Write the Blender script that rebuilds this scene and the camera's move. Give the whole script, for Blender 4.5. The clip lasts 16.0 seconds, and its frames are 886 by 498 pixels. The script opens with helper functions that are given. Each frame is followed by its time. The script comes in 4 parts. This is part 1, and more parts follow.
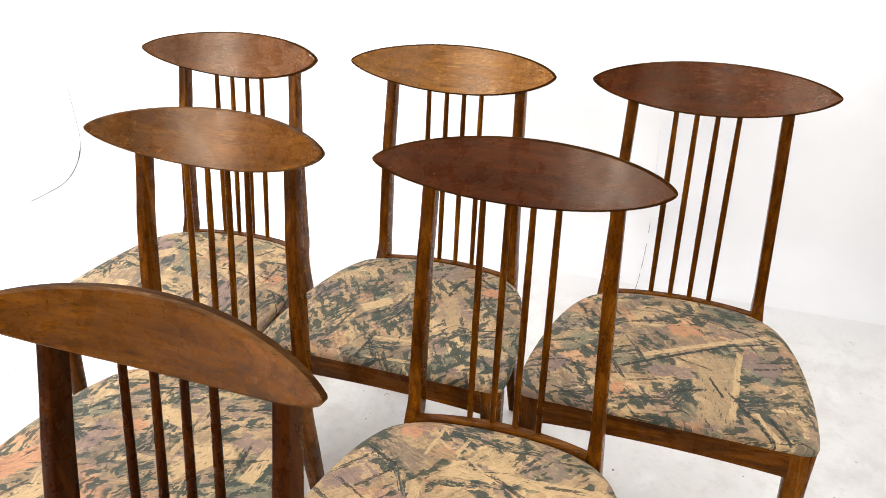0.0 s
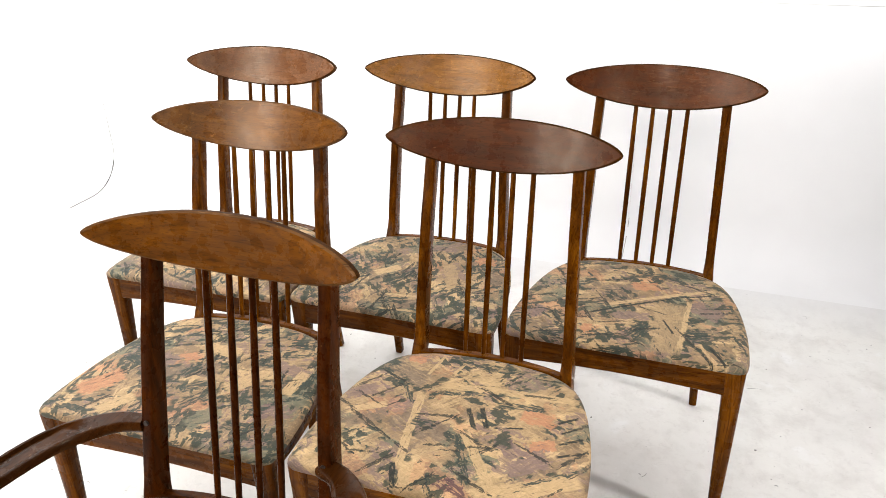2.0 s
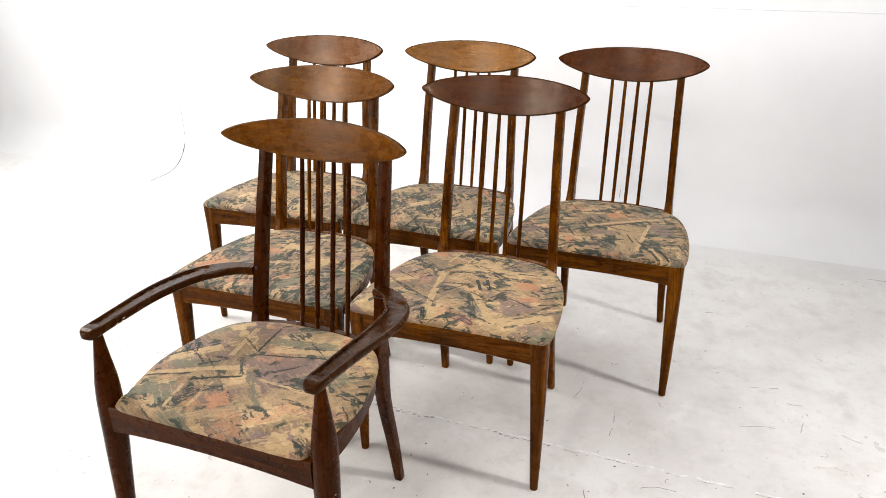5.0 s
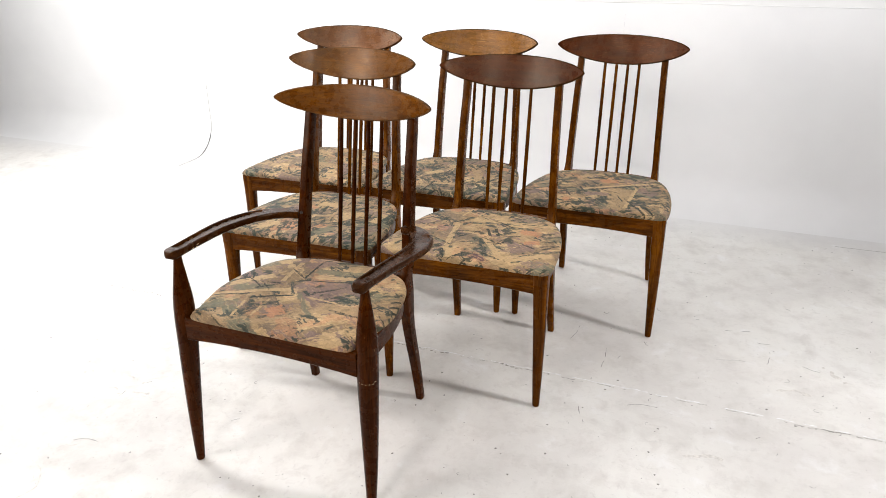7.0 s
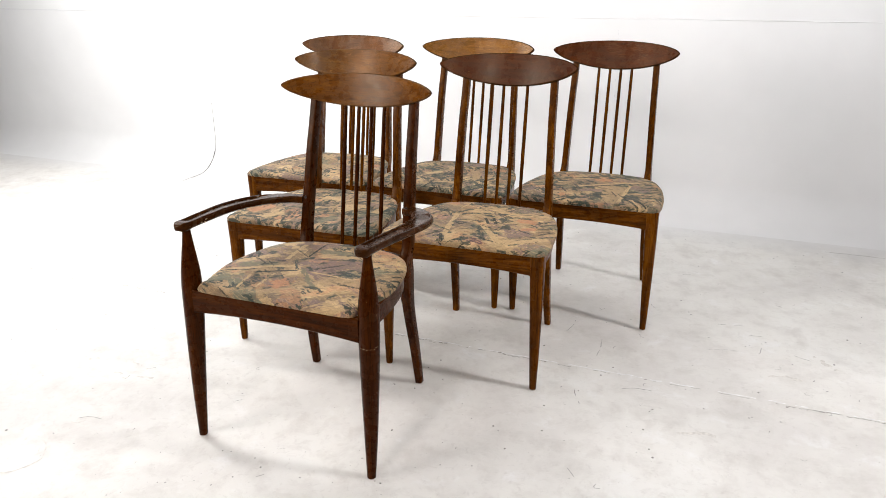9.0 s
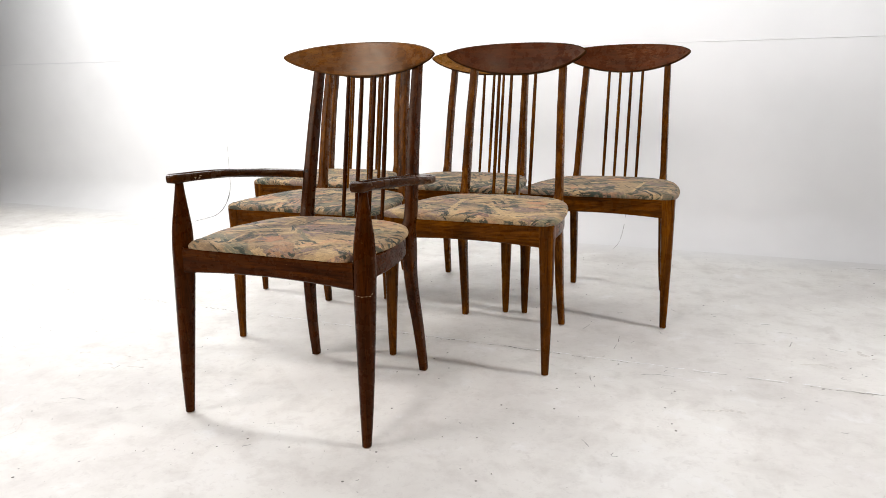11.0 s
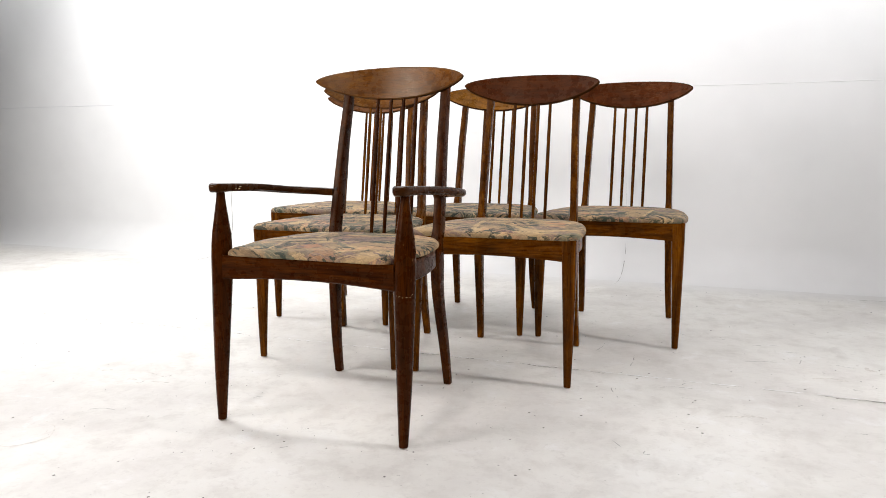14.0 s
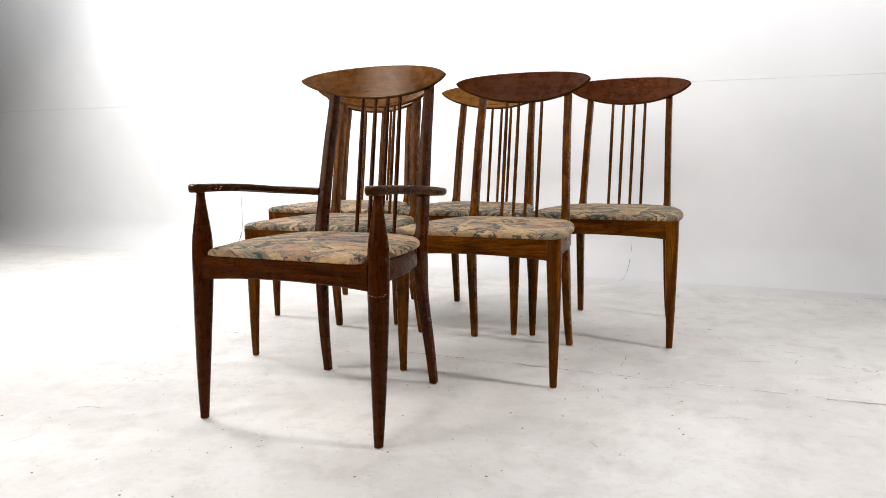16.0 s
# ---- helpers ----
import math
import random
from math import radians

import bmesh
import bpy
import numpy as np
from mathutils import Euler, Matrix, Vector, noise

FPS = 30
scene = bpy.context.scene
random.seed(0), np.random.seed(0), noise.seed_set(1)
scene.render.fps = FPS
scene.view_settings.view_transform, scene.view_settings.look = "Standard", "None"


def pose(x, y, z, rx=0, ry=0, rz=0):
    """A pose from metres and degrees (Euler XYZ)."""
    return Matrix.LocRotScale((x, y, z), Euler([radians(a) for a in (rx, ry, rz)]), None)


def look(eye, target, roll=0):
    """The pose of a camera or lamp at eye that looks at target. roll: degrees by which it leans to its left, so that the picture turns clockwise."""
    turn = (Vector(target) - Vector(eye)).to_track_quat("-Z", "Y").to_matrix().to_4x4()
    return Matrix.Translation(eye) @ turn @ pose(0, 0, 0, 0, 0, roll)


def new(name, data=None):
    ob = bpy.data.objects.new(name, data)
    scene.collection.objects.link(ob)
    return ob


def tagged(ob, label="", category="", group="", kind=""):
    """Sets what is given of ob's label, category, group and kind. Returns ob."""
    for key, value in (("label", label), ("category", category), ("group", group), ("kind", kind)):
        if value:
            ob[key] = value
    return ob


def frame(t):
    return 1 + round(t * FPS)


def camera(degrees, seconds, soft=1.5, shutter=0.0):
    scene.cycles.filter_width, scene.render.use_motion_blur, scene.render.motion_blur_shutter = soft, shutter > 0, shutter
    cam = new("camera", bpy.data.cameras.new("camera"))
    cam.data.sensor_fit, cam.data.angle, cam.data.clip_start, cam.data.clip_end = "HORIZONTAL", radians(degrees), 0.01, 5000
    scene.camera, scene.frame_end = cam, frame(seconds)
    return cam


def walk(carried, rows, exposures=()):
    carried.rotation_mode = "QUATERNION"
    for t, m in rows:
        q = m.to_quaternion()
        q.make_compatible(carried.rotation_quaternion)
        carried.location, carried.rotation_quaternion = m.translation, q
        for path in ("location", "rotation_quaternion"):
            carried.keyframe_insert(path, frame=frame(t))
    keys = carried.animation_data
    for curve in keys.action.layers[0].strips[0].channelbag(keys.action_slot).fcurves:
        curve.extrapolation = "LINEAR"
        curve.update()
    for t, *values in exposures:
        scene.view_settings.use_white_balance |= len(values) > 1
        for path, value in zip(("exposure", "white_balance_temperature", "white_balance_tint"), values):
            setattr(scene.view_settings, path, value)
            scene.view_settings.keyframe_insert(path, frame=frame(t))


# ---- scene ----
# ---- camera and walk ----
cam = camera(60.3, 16.0, soft=0.45)
# seconds, eye x y z, turn x y z in degrees
ROWS = [
    (0.0, 0.6143, -0.2195, 1.3894, 60.9739, 0.8695, 20.0440),
    (0.5, 0.6249, -0.3097, 1.3949, 61.5531, 1.1034, 19.7455),
    (1.0, 0.6441, -0.3885, 1.3943, 62.3082, 1.1405, 19.5853),
    (1.5, 0.6734, -0.4543, 1.4074, 62.6867, 1.1597, 19.5778),
    (2.0, 0.7418, -0.5446, 1.4106, 63.3266, 1.3283, 20.0766),
    (2.5, 0.7982, -0.6388, 1.4118, 63.7249, 1.4959, 20.6544),
    (3.0, 0.8215, -0.7005, 1.4148, 64.1073, 1.5623, 21.0385),
    (3.5, 0.8438, -0.7816, 1.4222, 64.1899, 1.6079, 21.3650),
    (4.0, 0.8854, -0.9071, 1.4155, 64.6028, 1.4156, 21.6949),
    (6.5, 1.0832, -1.4558, 1.3863, 66.1491, 0.8604, 22.4590),
    (7.0, 1.0874, -1.5297, 1.3763, 66.2610, 0.8643, 22.2742),
    (7.5, 1.1118, -1.5951, 1.3454, 66.9060, 1.0621, 22.0553),
    (8.0, 1.1276, -1.6384, 1.3299, 67.4601, 0.9416, 22.0035),
    (8.5, 1.1274, -1.6542, 1.3007, 68.2526, 0.6470, 22.1064),
    (11.0, 1.1766, -1.6434, 0.8577, 77.0096, 1.1603, 23.7936),
    (11.5, 1.1755, -1.6639, 0.7811, 79.0052, 1.1792, 23.6601),
    (12.0, 1.1693, -1.6913, 0.7468, 80.4706, 1.0288, 23.4301),
    (12.5, 1.1414, -1.7302, 0.7427, 81.1767, 0.8148, 23.0709),
    (13.0, 1.1168, -1.7661, 0.7411, 81.6365, 0.6891, 22.6361),
    (13.5, 1.0938, -1.7839, 0.7487, 81.5046, 0.5941, 22.2552),
    (14.0, 1.0865, -1.7881, 0.7411, 81.5959, 0.5938, 22.2574),
    (14.5, 1.0848, -1.7794, 0.7446, 81.3351, 0.6079, 22.4408),
    (15.0, 1.1056, -1.7752, 0.7397, 81.4713, 0.7724, 22.8769),
    (15.5, 1.1559, -1.7568, 0.7421, 81.4814, 0.9346, 23.5273),
    (16.0, 1.2001, -1.7288, 0.7408, 81.4800, 1.1075, 24.2969),
]
walk(cam, [(t, pose(x, y, z, rx, ry, rz)) for t, x, y, z, rx, ry, rz in ROWS],
     [(0.0, 0.40), (2.5, 0.32), (4.0, 0.24), (6.5, 0.06), (8.5, 0.0), (11.0, -0.07), (16.0, -0.09)])

# ---- world and lights ----
world = bpy.data.worlds.new("studio_air")
scene.world = world
world.use_nodes = True
world.node_tree.nodes["Background"].inputs["Color"].default_value = (0.9, 0.95, 1.0, 1)
world.node_tree.nodes["Background"].inputs["Strength"].default_value = 0.005


def softbox(name, eye, target, w, h, watts, colour, spread=180):
    """A studio softbox: one area lamp that looks at its target."""
    lamp = bpy.data.lights.new(name, "AREA")
    lamp.shape, lamp.size, lamp.size_y = "RECTANGLE", w, h
    lamp.energy, lamp.color, lamp.spread = watts, colour, radians(spread)
    ob = new(name, lamp)
    ob.matrix_world = look(eye, target)
    return ob


softbox("softbox_left", (-2.6, 0.8, 2.25), (-1.7, 0.95, 1.05), 1.0, 1.0, 82, (1.0, 0.99, 0.98))
softbox("softbox_wall", (-0.4, 0.8, 3.0), (-0.4, 2.3, 2.52), 6.2, 0.5, 120, (0.97, 0.98, 1.0), 100)
softbox("softbox_front", (-2.1, -2.5, 2.05), (-0.1, 0.8, 0.9), 1.3, 1.5, 33, (1.0, 0.945, 0.93), 110)
softbox("softbox_front", (0.2, -2.4, 2.65), (0.3, 0.2, 0.0), 0.4, 0.35, 7, (1.0, 0.945, 0.93), 95)
softbox("softbox_rear", (2.0, -2.7, 2.5), (0.9, -0.2, 0.0), 0.40, 0.40, 7, (1.0, 0.945, 0.93), 95)
softbox("softbox_side", (3.3, 0.4, 2.3), (0.4, 0.5, 0.1), 0.24, 0.30, 12.6, (1.0, 0.97, 0.96), 80)


# ---- materials ----
def shader(name):
    m = bpy.data.materials.new(name)
    m.use_nodes = True
    nt = m.node_tree
    return m, nt, nt.nodes["Principled BSDF"]


def node(nt, kind, links=(), **values):
    """A node with its settings, and its inputs linked or set by name or index."""
    n = nt.nodes.new(kind)
    for k, val in values.items():
        setattr(n, k, val)
    for key, src in dict(links).items():
        if isinstance(src, bpy.types.NodeSocket):
            nt.links.new(src, n.inputs[key])
        else:
            n.inputs[key].default_value = src
    return n


def ramp(nt, fac, stops, smooth="LINEAR"):
    n = node(nt, "ShaderNodeValToRGB", {"Fac": fac})
    n.color_ramp.interpolation = smooth
    e = n.color_ramp.elements
    while len(e) < len(stops):
        e.new(0.5)
    for el, (p, c) in zip(e, stops):
        el.position = p
        el.color = (*c, 1) if isinstance(c, tuple) else (c, c, c, 1)
    return n.outputs["Color"]


def mix(nt, fac, a, b, blend="MIX"):
    n = nt.nodes.new("ShaderNodeMix")
    n.data_type, n.blend_type = "RGBA", blend
    for key, src in ((0, fac), (6, a), (7, b)):
        if isinstance(src, bpy.types.NodeSocket):
            nt.links.new(src, n.inputs[key])
        elif key:
            n.inputs[key].default_value = (*src, 1)
        else:
            n.inputs[key].default_value = src
    return n.outputs[2]


def maths(nt, op, a, b=0.0):
    return node(nt, "ShaderNodeMath", {0: a, 1: b}, operation=op).outputs[0]


def noise_at(nt, vec, scale, detail=4.0, rough=0.55, distort=0.0):
    return node(nt, "ShaderNodeTexNoise", {"Vector": vec, "Scale": scale, "Detail": detail, "Roughness": rough, "Distortion": distort})


def local(nt, scale=(1, 1, 1), shift=True):
    """Object coordinates, stretched, and shifted by chance from object to object."""
    co = nt.nodes.new("ShaderNodeTexCoord").outputs["Object"]
    if shift:
        rnd = nt.nodes.new("ShaderNodeObjectInfo").outputs["Random"]
        off = node(nt, "ShaderNodeVectorMath", {0: (7.3, 3.1, 5.7), 3: rnd}, operation="SCALE").outputs[0]
        off2 = node(nt, "ShaderNodeVectorMath", {0: co, 1: off}, operation="ADD").outputs[0]
    else:
        off2 = co
    return node(nt, "ShaderNodeMapping", {"Vector": off2, "Scale": scale}).outputs[0]


def bump(nt, height, strength, distance, bsdf):
    b = node(nt, "ShaderNodeBump", {"Height": height, "Strength": strength, "Distance": distance})
    nt.links.new(b.outputs[0], bsdf.inputs["Normal"])


def wood(name, dark, mid, light, axis, gloss=0.25, scuff=0.25, shine=0.09, relief=0.30, cloud=0.12):
    """Stained walnut: long grain along one axis, fine pores, blotches and pale scuffs."""
    m, nt, b = shader(name)
    s = [1.0, 1.0, 1.0]
    s[axis] = 0.07
    long = local(nt, tuple(s))
    plain = local(nt)
    grain = noise_at(nt, long, 95, 5, 0.62, 0.6).outputs["Fac"]
    figure = noise_at(nt, long, 22, 3, 0.5, 1.4).outputs["Fac"]
    thin = [1.0, 1.0, 1.0]
    thin[axis] = 0.045
    pores = noise_at(nt, local(nt, tuple(thin)), 560, 2, 0.5).outputs["Fac"]
    blotch = noise_at(nt, plain, 7, 3, 0.55).outputs["Fac"]
    g = maths(nt, "ADD", maths(nt, "MULTIPLY", grain, 0.45), maths(nt, "MULTIPLY", figure, 0.55))
    col = ramp(nt, g, ((0.30, dark), (0.50, mid), (0.72, light)))
    # growth rings: thin dark lines that follow a slow field along the grain
    field = noise_at(nt, local(nt, tuple(0.16 if k == axis else 1.0 for k in range(3))), 9, 2, 0.4, 0.5).outputs["Fac"]
    ring = maths(nt, "PINGPONG", maths(nt, "ADD", maths(nt, "MULTIPLY", field, 13.0), maths(nt, "MULTIPLY", grain, 0.5)), 0.5)
    col = mix(nt, maths(nt, "MULTIPLY", ramp(nt, ring, ((0.02, 1.0), (0.15, 0.0))), 0.42), col, dark)
    pore = ramp(nt, pores, ((0.34, 0.42), (0.45, 1.0)))
    col = mix(nt, 0.75, col, pore, "MULTIPLY")
    tone = ramp(nt, blotch, ((0.3, 1 - cloud), (0.7, 1 + 0.8 * cloud)))
    col = mix(nt, 0.8, col, tone, "MULTIPLY")
    worn = noise_at(nt, plain, 70, 6, 0.75).outputs["Fac"]
    wornf = maths(nt, "MULTIPLY", ramp(nt, worn, ((0.63 - 0.12 * max(0, scuff - 0.25), 0.0), (0.70 - 0.12 * max(0, scuff - 0.25), 1.0))), scuff)
    col = mix(nt, wornf, col, (1.45 * light[0] + 0.06, 1.45 * light[1] + 0.035, 1.45 * light[2] + 0.012))
    if scuff > 0.3:  # lifted grain, the light its streaks catch put in as pale colour
        dry = noise_at(nt, local(nt, tuple(0.14 if k == axis else 1.0 for k in range(3))), 210, 3, 0.6).outputs["Fac"]
        where = ramp(nt, noise_at(nt, plain, 11, 2, 0.5).outputs["Fac"], ((0.47, 0.0), (0.62, 1.0)))
        glintf = maths(nt, "MULTIPLY", ramp(nt, dry, ((0.55, 0.0), (0.62, 1.0))), where)
        col = mix(nt, maths(nt, "MULTIPLY", glintf, 0.55 * scuff + 0.1), col, (1.3 * light[0] + 0.10, 1.3 * light[1] + 0.075, 1.3 * light[2] + 0.05))
    nick = noise_at(nt, local(nt, tuple(0.25 if k == axis else 1.0 for k in range(3))), 150, 2, 0.5).outputs["Fac"]
    col = mix(nt, maths(nt, "MULTIPLY", ramp(nt, nick, ((0.755, 0.0), (0.775, 1.0))), 0.35), col, (0.30, 0.17, 0.08))
    nt.links.new(col, b.inputs["Base Color"])
    r = ramp(nt, noise_at(nt, plain, 30, 5, 0.65).outputs["Fac"], ((0.3, gloss - 0.07), (0.7, gloss + 0.13)))
    nt.links.new(r, b.inputs["Roughness"])
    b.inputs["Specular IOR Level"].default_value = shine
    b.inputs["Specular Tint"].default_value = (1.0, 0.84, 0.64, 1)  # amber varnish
    bump(nt, maths(nt, "ADD", pores, maths(nt, "MULTIPLY", grain, 0.6)), relief, 0.0008, b)
    return m


BROWN = ((0.0215, 0.0052, 0.0003), (0.0900, 0.0252, 0.0009), (0.2350, 0.0760, 0.0028))
DARK = ((0.0135, 0.0026, 0.0002), (0.0425, 0.0090, 0.0004), (0.0900, 0.0228, 0.0010))
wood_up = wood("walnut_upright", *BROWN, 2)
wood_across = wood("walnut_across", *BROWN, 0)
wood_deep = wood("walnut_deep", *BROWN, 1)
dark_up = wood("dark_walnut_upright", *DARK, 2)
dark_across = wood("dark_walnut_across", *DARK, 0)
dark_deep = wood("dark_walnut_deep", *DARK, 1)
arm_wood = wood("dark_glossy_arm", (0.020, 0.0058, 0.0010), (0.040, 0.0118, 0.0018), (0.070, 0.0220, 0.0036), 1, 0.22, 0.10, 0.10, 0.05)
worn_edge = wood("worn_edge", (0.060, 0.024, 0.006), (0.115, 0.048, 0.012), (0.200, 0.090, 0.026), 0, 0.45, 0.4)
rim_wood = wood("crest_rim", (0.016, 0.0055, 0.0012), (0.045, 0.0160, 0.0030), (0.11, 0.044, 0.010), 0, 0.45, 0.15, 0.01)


def stroke_group():
    """One brush stroke laid over a colour: a straight-ended bar with soft edges, thinned by a mask."""
    g = bpy.data.node_groups.new("brush_stroke", "ShaderNodeTree")
    for label, kind in (("At", "Vector"), ("Place", "Vector"), ("Turn", "Vector"), ("Size", "Vector"), ("Mask", "Float"), ("Most", "Float"), ("Under", "Color"), ("Tone", "Color")):
        g.interface.new_socket(label, in_out="INPUT", socket_type="NodeSocket" + kind)
    g.interface.new_socket("Color", in_out="OUTPUT", socket_type="NodeSocketColor")
    give, take = g.nodes.new("NodeGroupInput").outputs, g.nodes.new("NodeGroupOutput")
    p = node(g, "ShaderNodeMapping", {"Vector": give["At"], "Location": give["Place"], "Rotation": give["Turn"], "Scale": give["Size"]}, vector_type="TEXTURE").outputs[0]
    p = node(g, "ShaderNodeSeparateXYZ", {0: node(g, "ShaderNodeVectorMath", {0: p}, operation="ABSOLUTE").outputs[0]}).outputs
    inside = ramp(g, maths(g, "MAXIMUM", p["X"], p["Y"]), ((0.86, 1.0), (1.0, 0.0)))
    fac = maths(g, "MULTIPLY", maths(g, "MULTIPLY", inside, give["Most"]), give["Mask"])
    g.links.new(mix(g, fac, give["Under"], give["Tone"]), take.inputs[0])
    return g


BRUSH = stroke_group()


def fabric(name, shift, turn, warm, busy, strokes):
    """Painterly upholstery: ragged straight-edged patches of cream, tan, sage, mauve and peach, crossed by dry brush strokes and clusters of slate flecks."""
    m, nt, b = shader(name)
    co = nt.nodes.new("ShaderNodeTexCoord").outputs["Object"]
    # the cloth folds down over the edge: unroll its sides outwards
    at = node(nt, "ShaderNodeSeparateXYZ", {0: co}).outputs
    drop = maths(nt, "MAXIMUM", maths(nt, "SUBTRACT", 0.463, at["Z"]), 0.0)
    out = node(nt, "ShaderNodeCombineXYZ", {0: at["X"], 1: maths(nt, "ADD", at["Y"], 0.02)}).outputs[0]
    out = node(nt, "ShaderNodeVectorMath", {0: node(nt, "ShaderNodeVectorMath", {0: out}, operation="NORMALIZE").outputs[0], 3: drop}, operation="SCALE").outputs[0]
    co = seat = node(nt, "ShaderNodeVectorMath", {0: node(nt, "ShaderNodeCombineXYZ", {0: at["X"], 1: at["Y"]}).outputs[0], 1: out}, operation="ADD").outputs[0]
    co = node(nt, "ShaderNodeMapping", {"Vector": co, "Location": shift, "Rotation": (0, 0, radians(turn))}).outputs[0]
    flat = node(nt, "ShaderNodeVectorMath", {0: co, 1: (1, 1, 0.8)}, operation="MULTIPLY").outputs[0]

    def ragged(amount, scale):
        n = noise_at(nt, flat, scale, 3, 0.6).outputs["Color"]
        n = node(nt, "ShaderNodeVectorMath", {0: n, 1: (0.5, 0.5, 0.5)}, operation="SUBTRACT").outputs[0]
        n = node(nt, "ShaderNodeVectorMath", {0: n, 3: amount}, operation="SCALE").outputs[0]
        return node(nt, "ShaderNodeVectorMath", {0: flat, 1: n}, operation="ADD").outputs[0]

    rag, rag2, rag3 = ragged(0.060, 22), ragged(0.022, 60), ragged(0.008, 120)

    def aligned(vec, angle, wide, long):
        r = node(nt, "ShaderNodeMapping", {"Vector": vec, "Rotation": (0, 0, radians(angle))}).outputs[0]
        return node(nt, "ShaderNodeMapping", {"Vector": r, "Scale": (1 / long, 1 / wide, 1)}).outputs[0]

    def patches(vec, angle, wide, long):
        v = node(nt, "ShaderNodeTexVoronoi", {"Vector": aligned(vec, angle, wide, long), "Scale": 1.0}, distance="CHEBYCHEV")
        return node(nt, "ShaderNodeSeparateColor", {"Color": v.outputs["Color"]}).outputs

    def brushed(angle, wide, long, rough=0.5):
        return noise_at(nt, aligned(rag2, angle, wide, long), 1.0, 4, rough).outputs["Fac"]

    def both(x, y):
        return maths(nt, "MULTIPLY", x, y)

    cream, sand, tan = (0.49, 0.350, 0.188), (0.365, 0.258, 0.145), (0.262, 0.183, 0.106)
    taupe, sage, mauve, peach = (0.200, 0.148, 0.102), (0.165, 0.160, 0.108), (0.215, 0.148, 0.130), (0.46, 0.225, 0.120)
    slate, ink, plum = (0.037, 0.051, 0.043), (0.020, 0.026, 0.022), (0.105, 0.055, 0.062)
    # large ragged patches, washed unevenly
    one = patches(rag, 14, 0.060, 0.150)
    pale, tail = (tan, sage) if busy > 0.7 else (cream, cream)
    col = ramp(nt, one["Red"], ((0.0, sand), (0.18, tan), (0.32, pale), (0.46, taupe), (0.56, sand), (0.72, mauve), (0.78, sage), (0.92, tail)), "CONSTANT")
    two = patches(rag, -57, 0.045, 0.120)
    col2 = ramp(nt, two["Red"], ((0.0, cream), (0.20, sage), (0.32, sand), (0.52, tan), (0.66, cream), (0.84, taupe)), "CONSTANT")
    f2 = both(ramp(nt, two["Green"], ((0.0, 0.0), (0.45, 1.0)), "CONSTANT"), ramp(nt, brushed(-57, 0.008, 0.05), ((0.42, 0.1), (0.50, 0.9))))
    col = mix(nt, f2, col, col2)
    blush = noise_at(nt, node(nt, "ShaderNodeVectorMath", {0: rag, 1: (-5.1, 2.3, 0)}, operation="ADD").outputs[0], 8, 3, 0.5).outputs["Fac"]
    col = mix(nt, maths(nt, "MULTIPLY", ramp(nt, blush, ((0.575, 0.0), (0.60, 1.0))), 0.7 * warm), col, peach)
    wash = noise_at(nt, rag2, 26, 4, 0.6).outputs["Fac"]
    col = mix(nt, 0.9, col, ramp(nt, wash, ((0.32, 0.66), (0.52, 1.0), (0.68, 1.28))), "MULTIPLY")
    pf = both(ramp(nt, noise_at(nt, node(nt, "ShaderNodeVectorMath", {0: rag, 1: (3.1, 1.7, 0)}, operation="ADD").outputs[0], 10, 3, 0.5).outputs["Fac"], ((0.545, 0.0), (0.57, 1.0))), ramp(nt, brushed(14, 0.013, 0.034, 0.58), ((0.485, 0.0), (0.50, 0.8))))
    col = mix(nt, pf, col, mauve)
    # dry brush over the patches
    col = mix(nt, maths(nt, "MULTIPLY", ramp(nt, brushed(14, 0.0045, 0.055), ((0.555, 0.0), (0.60, 1.0))), 0.42), col, cream)
    col = mix(nt, maths(nt, "MULTIPLY", ramp(nt, brushed(-50, 0.006, 0.045), ((0.56, 0.0), (0.60, 1.0))), 0.38), col, taupe)
    # leaf-shaped slate dabs in clusters
    where = noise_at(nt, flat, 10, 3, 0.55).outputs["Fac"]
    where2 = noise_at(nt, node(nt, "ShaderNodeVectorMath", {0: flat, 1: (1.3, 8.2, 0)}, operation="ADD").outputs[0], 9, 3, 0.55).outputs["Fac"]
    for angle, place, tone in ((10, where, slate), (-62, where2, (0.045, 0.055, 0.040))):
        fleck = noise_at(nt, aligned(rag3, angle, 0.017, 0.042), 1.0, 3, 0.55).outputs["Fac"]
        col = mix(nt, both(both(ramp(nt, fleck, ((0.515, 0.0), (0.53, 1.0))), ramp(nt, place, ((0.57 - 0.10 * busy, 0.0), (0.60 - 0.09 * busy, 1.0)))), 0.92), col, tone)
    # the large strokes that set one seat apart from the next, streaked along their length
    tones = {"cream": (cream, 0.010, 0.92), "sand": (sand, 0.022, 0.8), "sage": (sage, 0.030, 0.85), "taupe": (taupe, 0.025, 0.8), "slate": (slate, 0.022, 0.95), "ink": (ink, 0.006, 0.95), "peach": (peach, 0.045, 0.85), "mauve": (mauve, 0.035, 0.85), "plum": (plum, 0.045, 0.9)}
    wobble = node(nt, "ShaderNodeVectorMath", {0: noise_at(nt, seat, 70, 3, 0.6).outputs["Color"], 1: (0.5, 0.5, 0.5)}, operation="SUBTRACT").outputs[0]
    streaks = {}

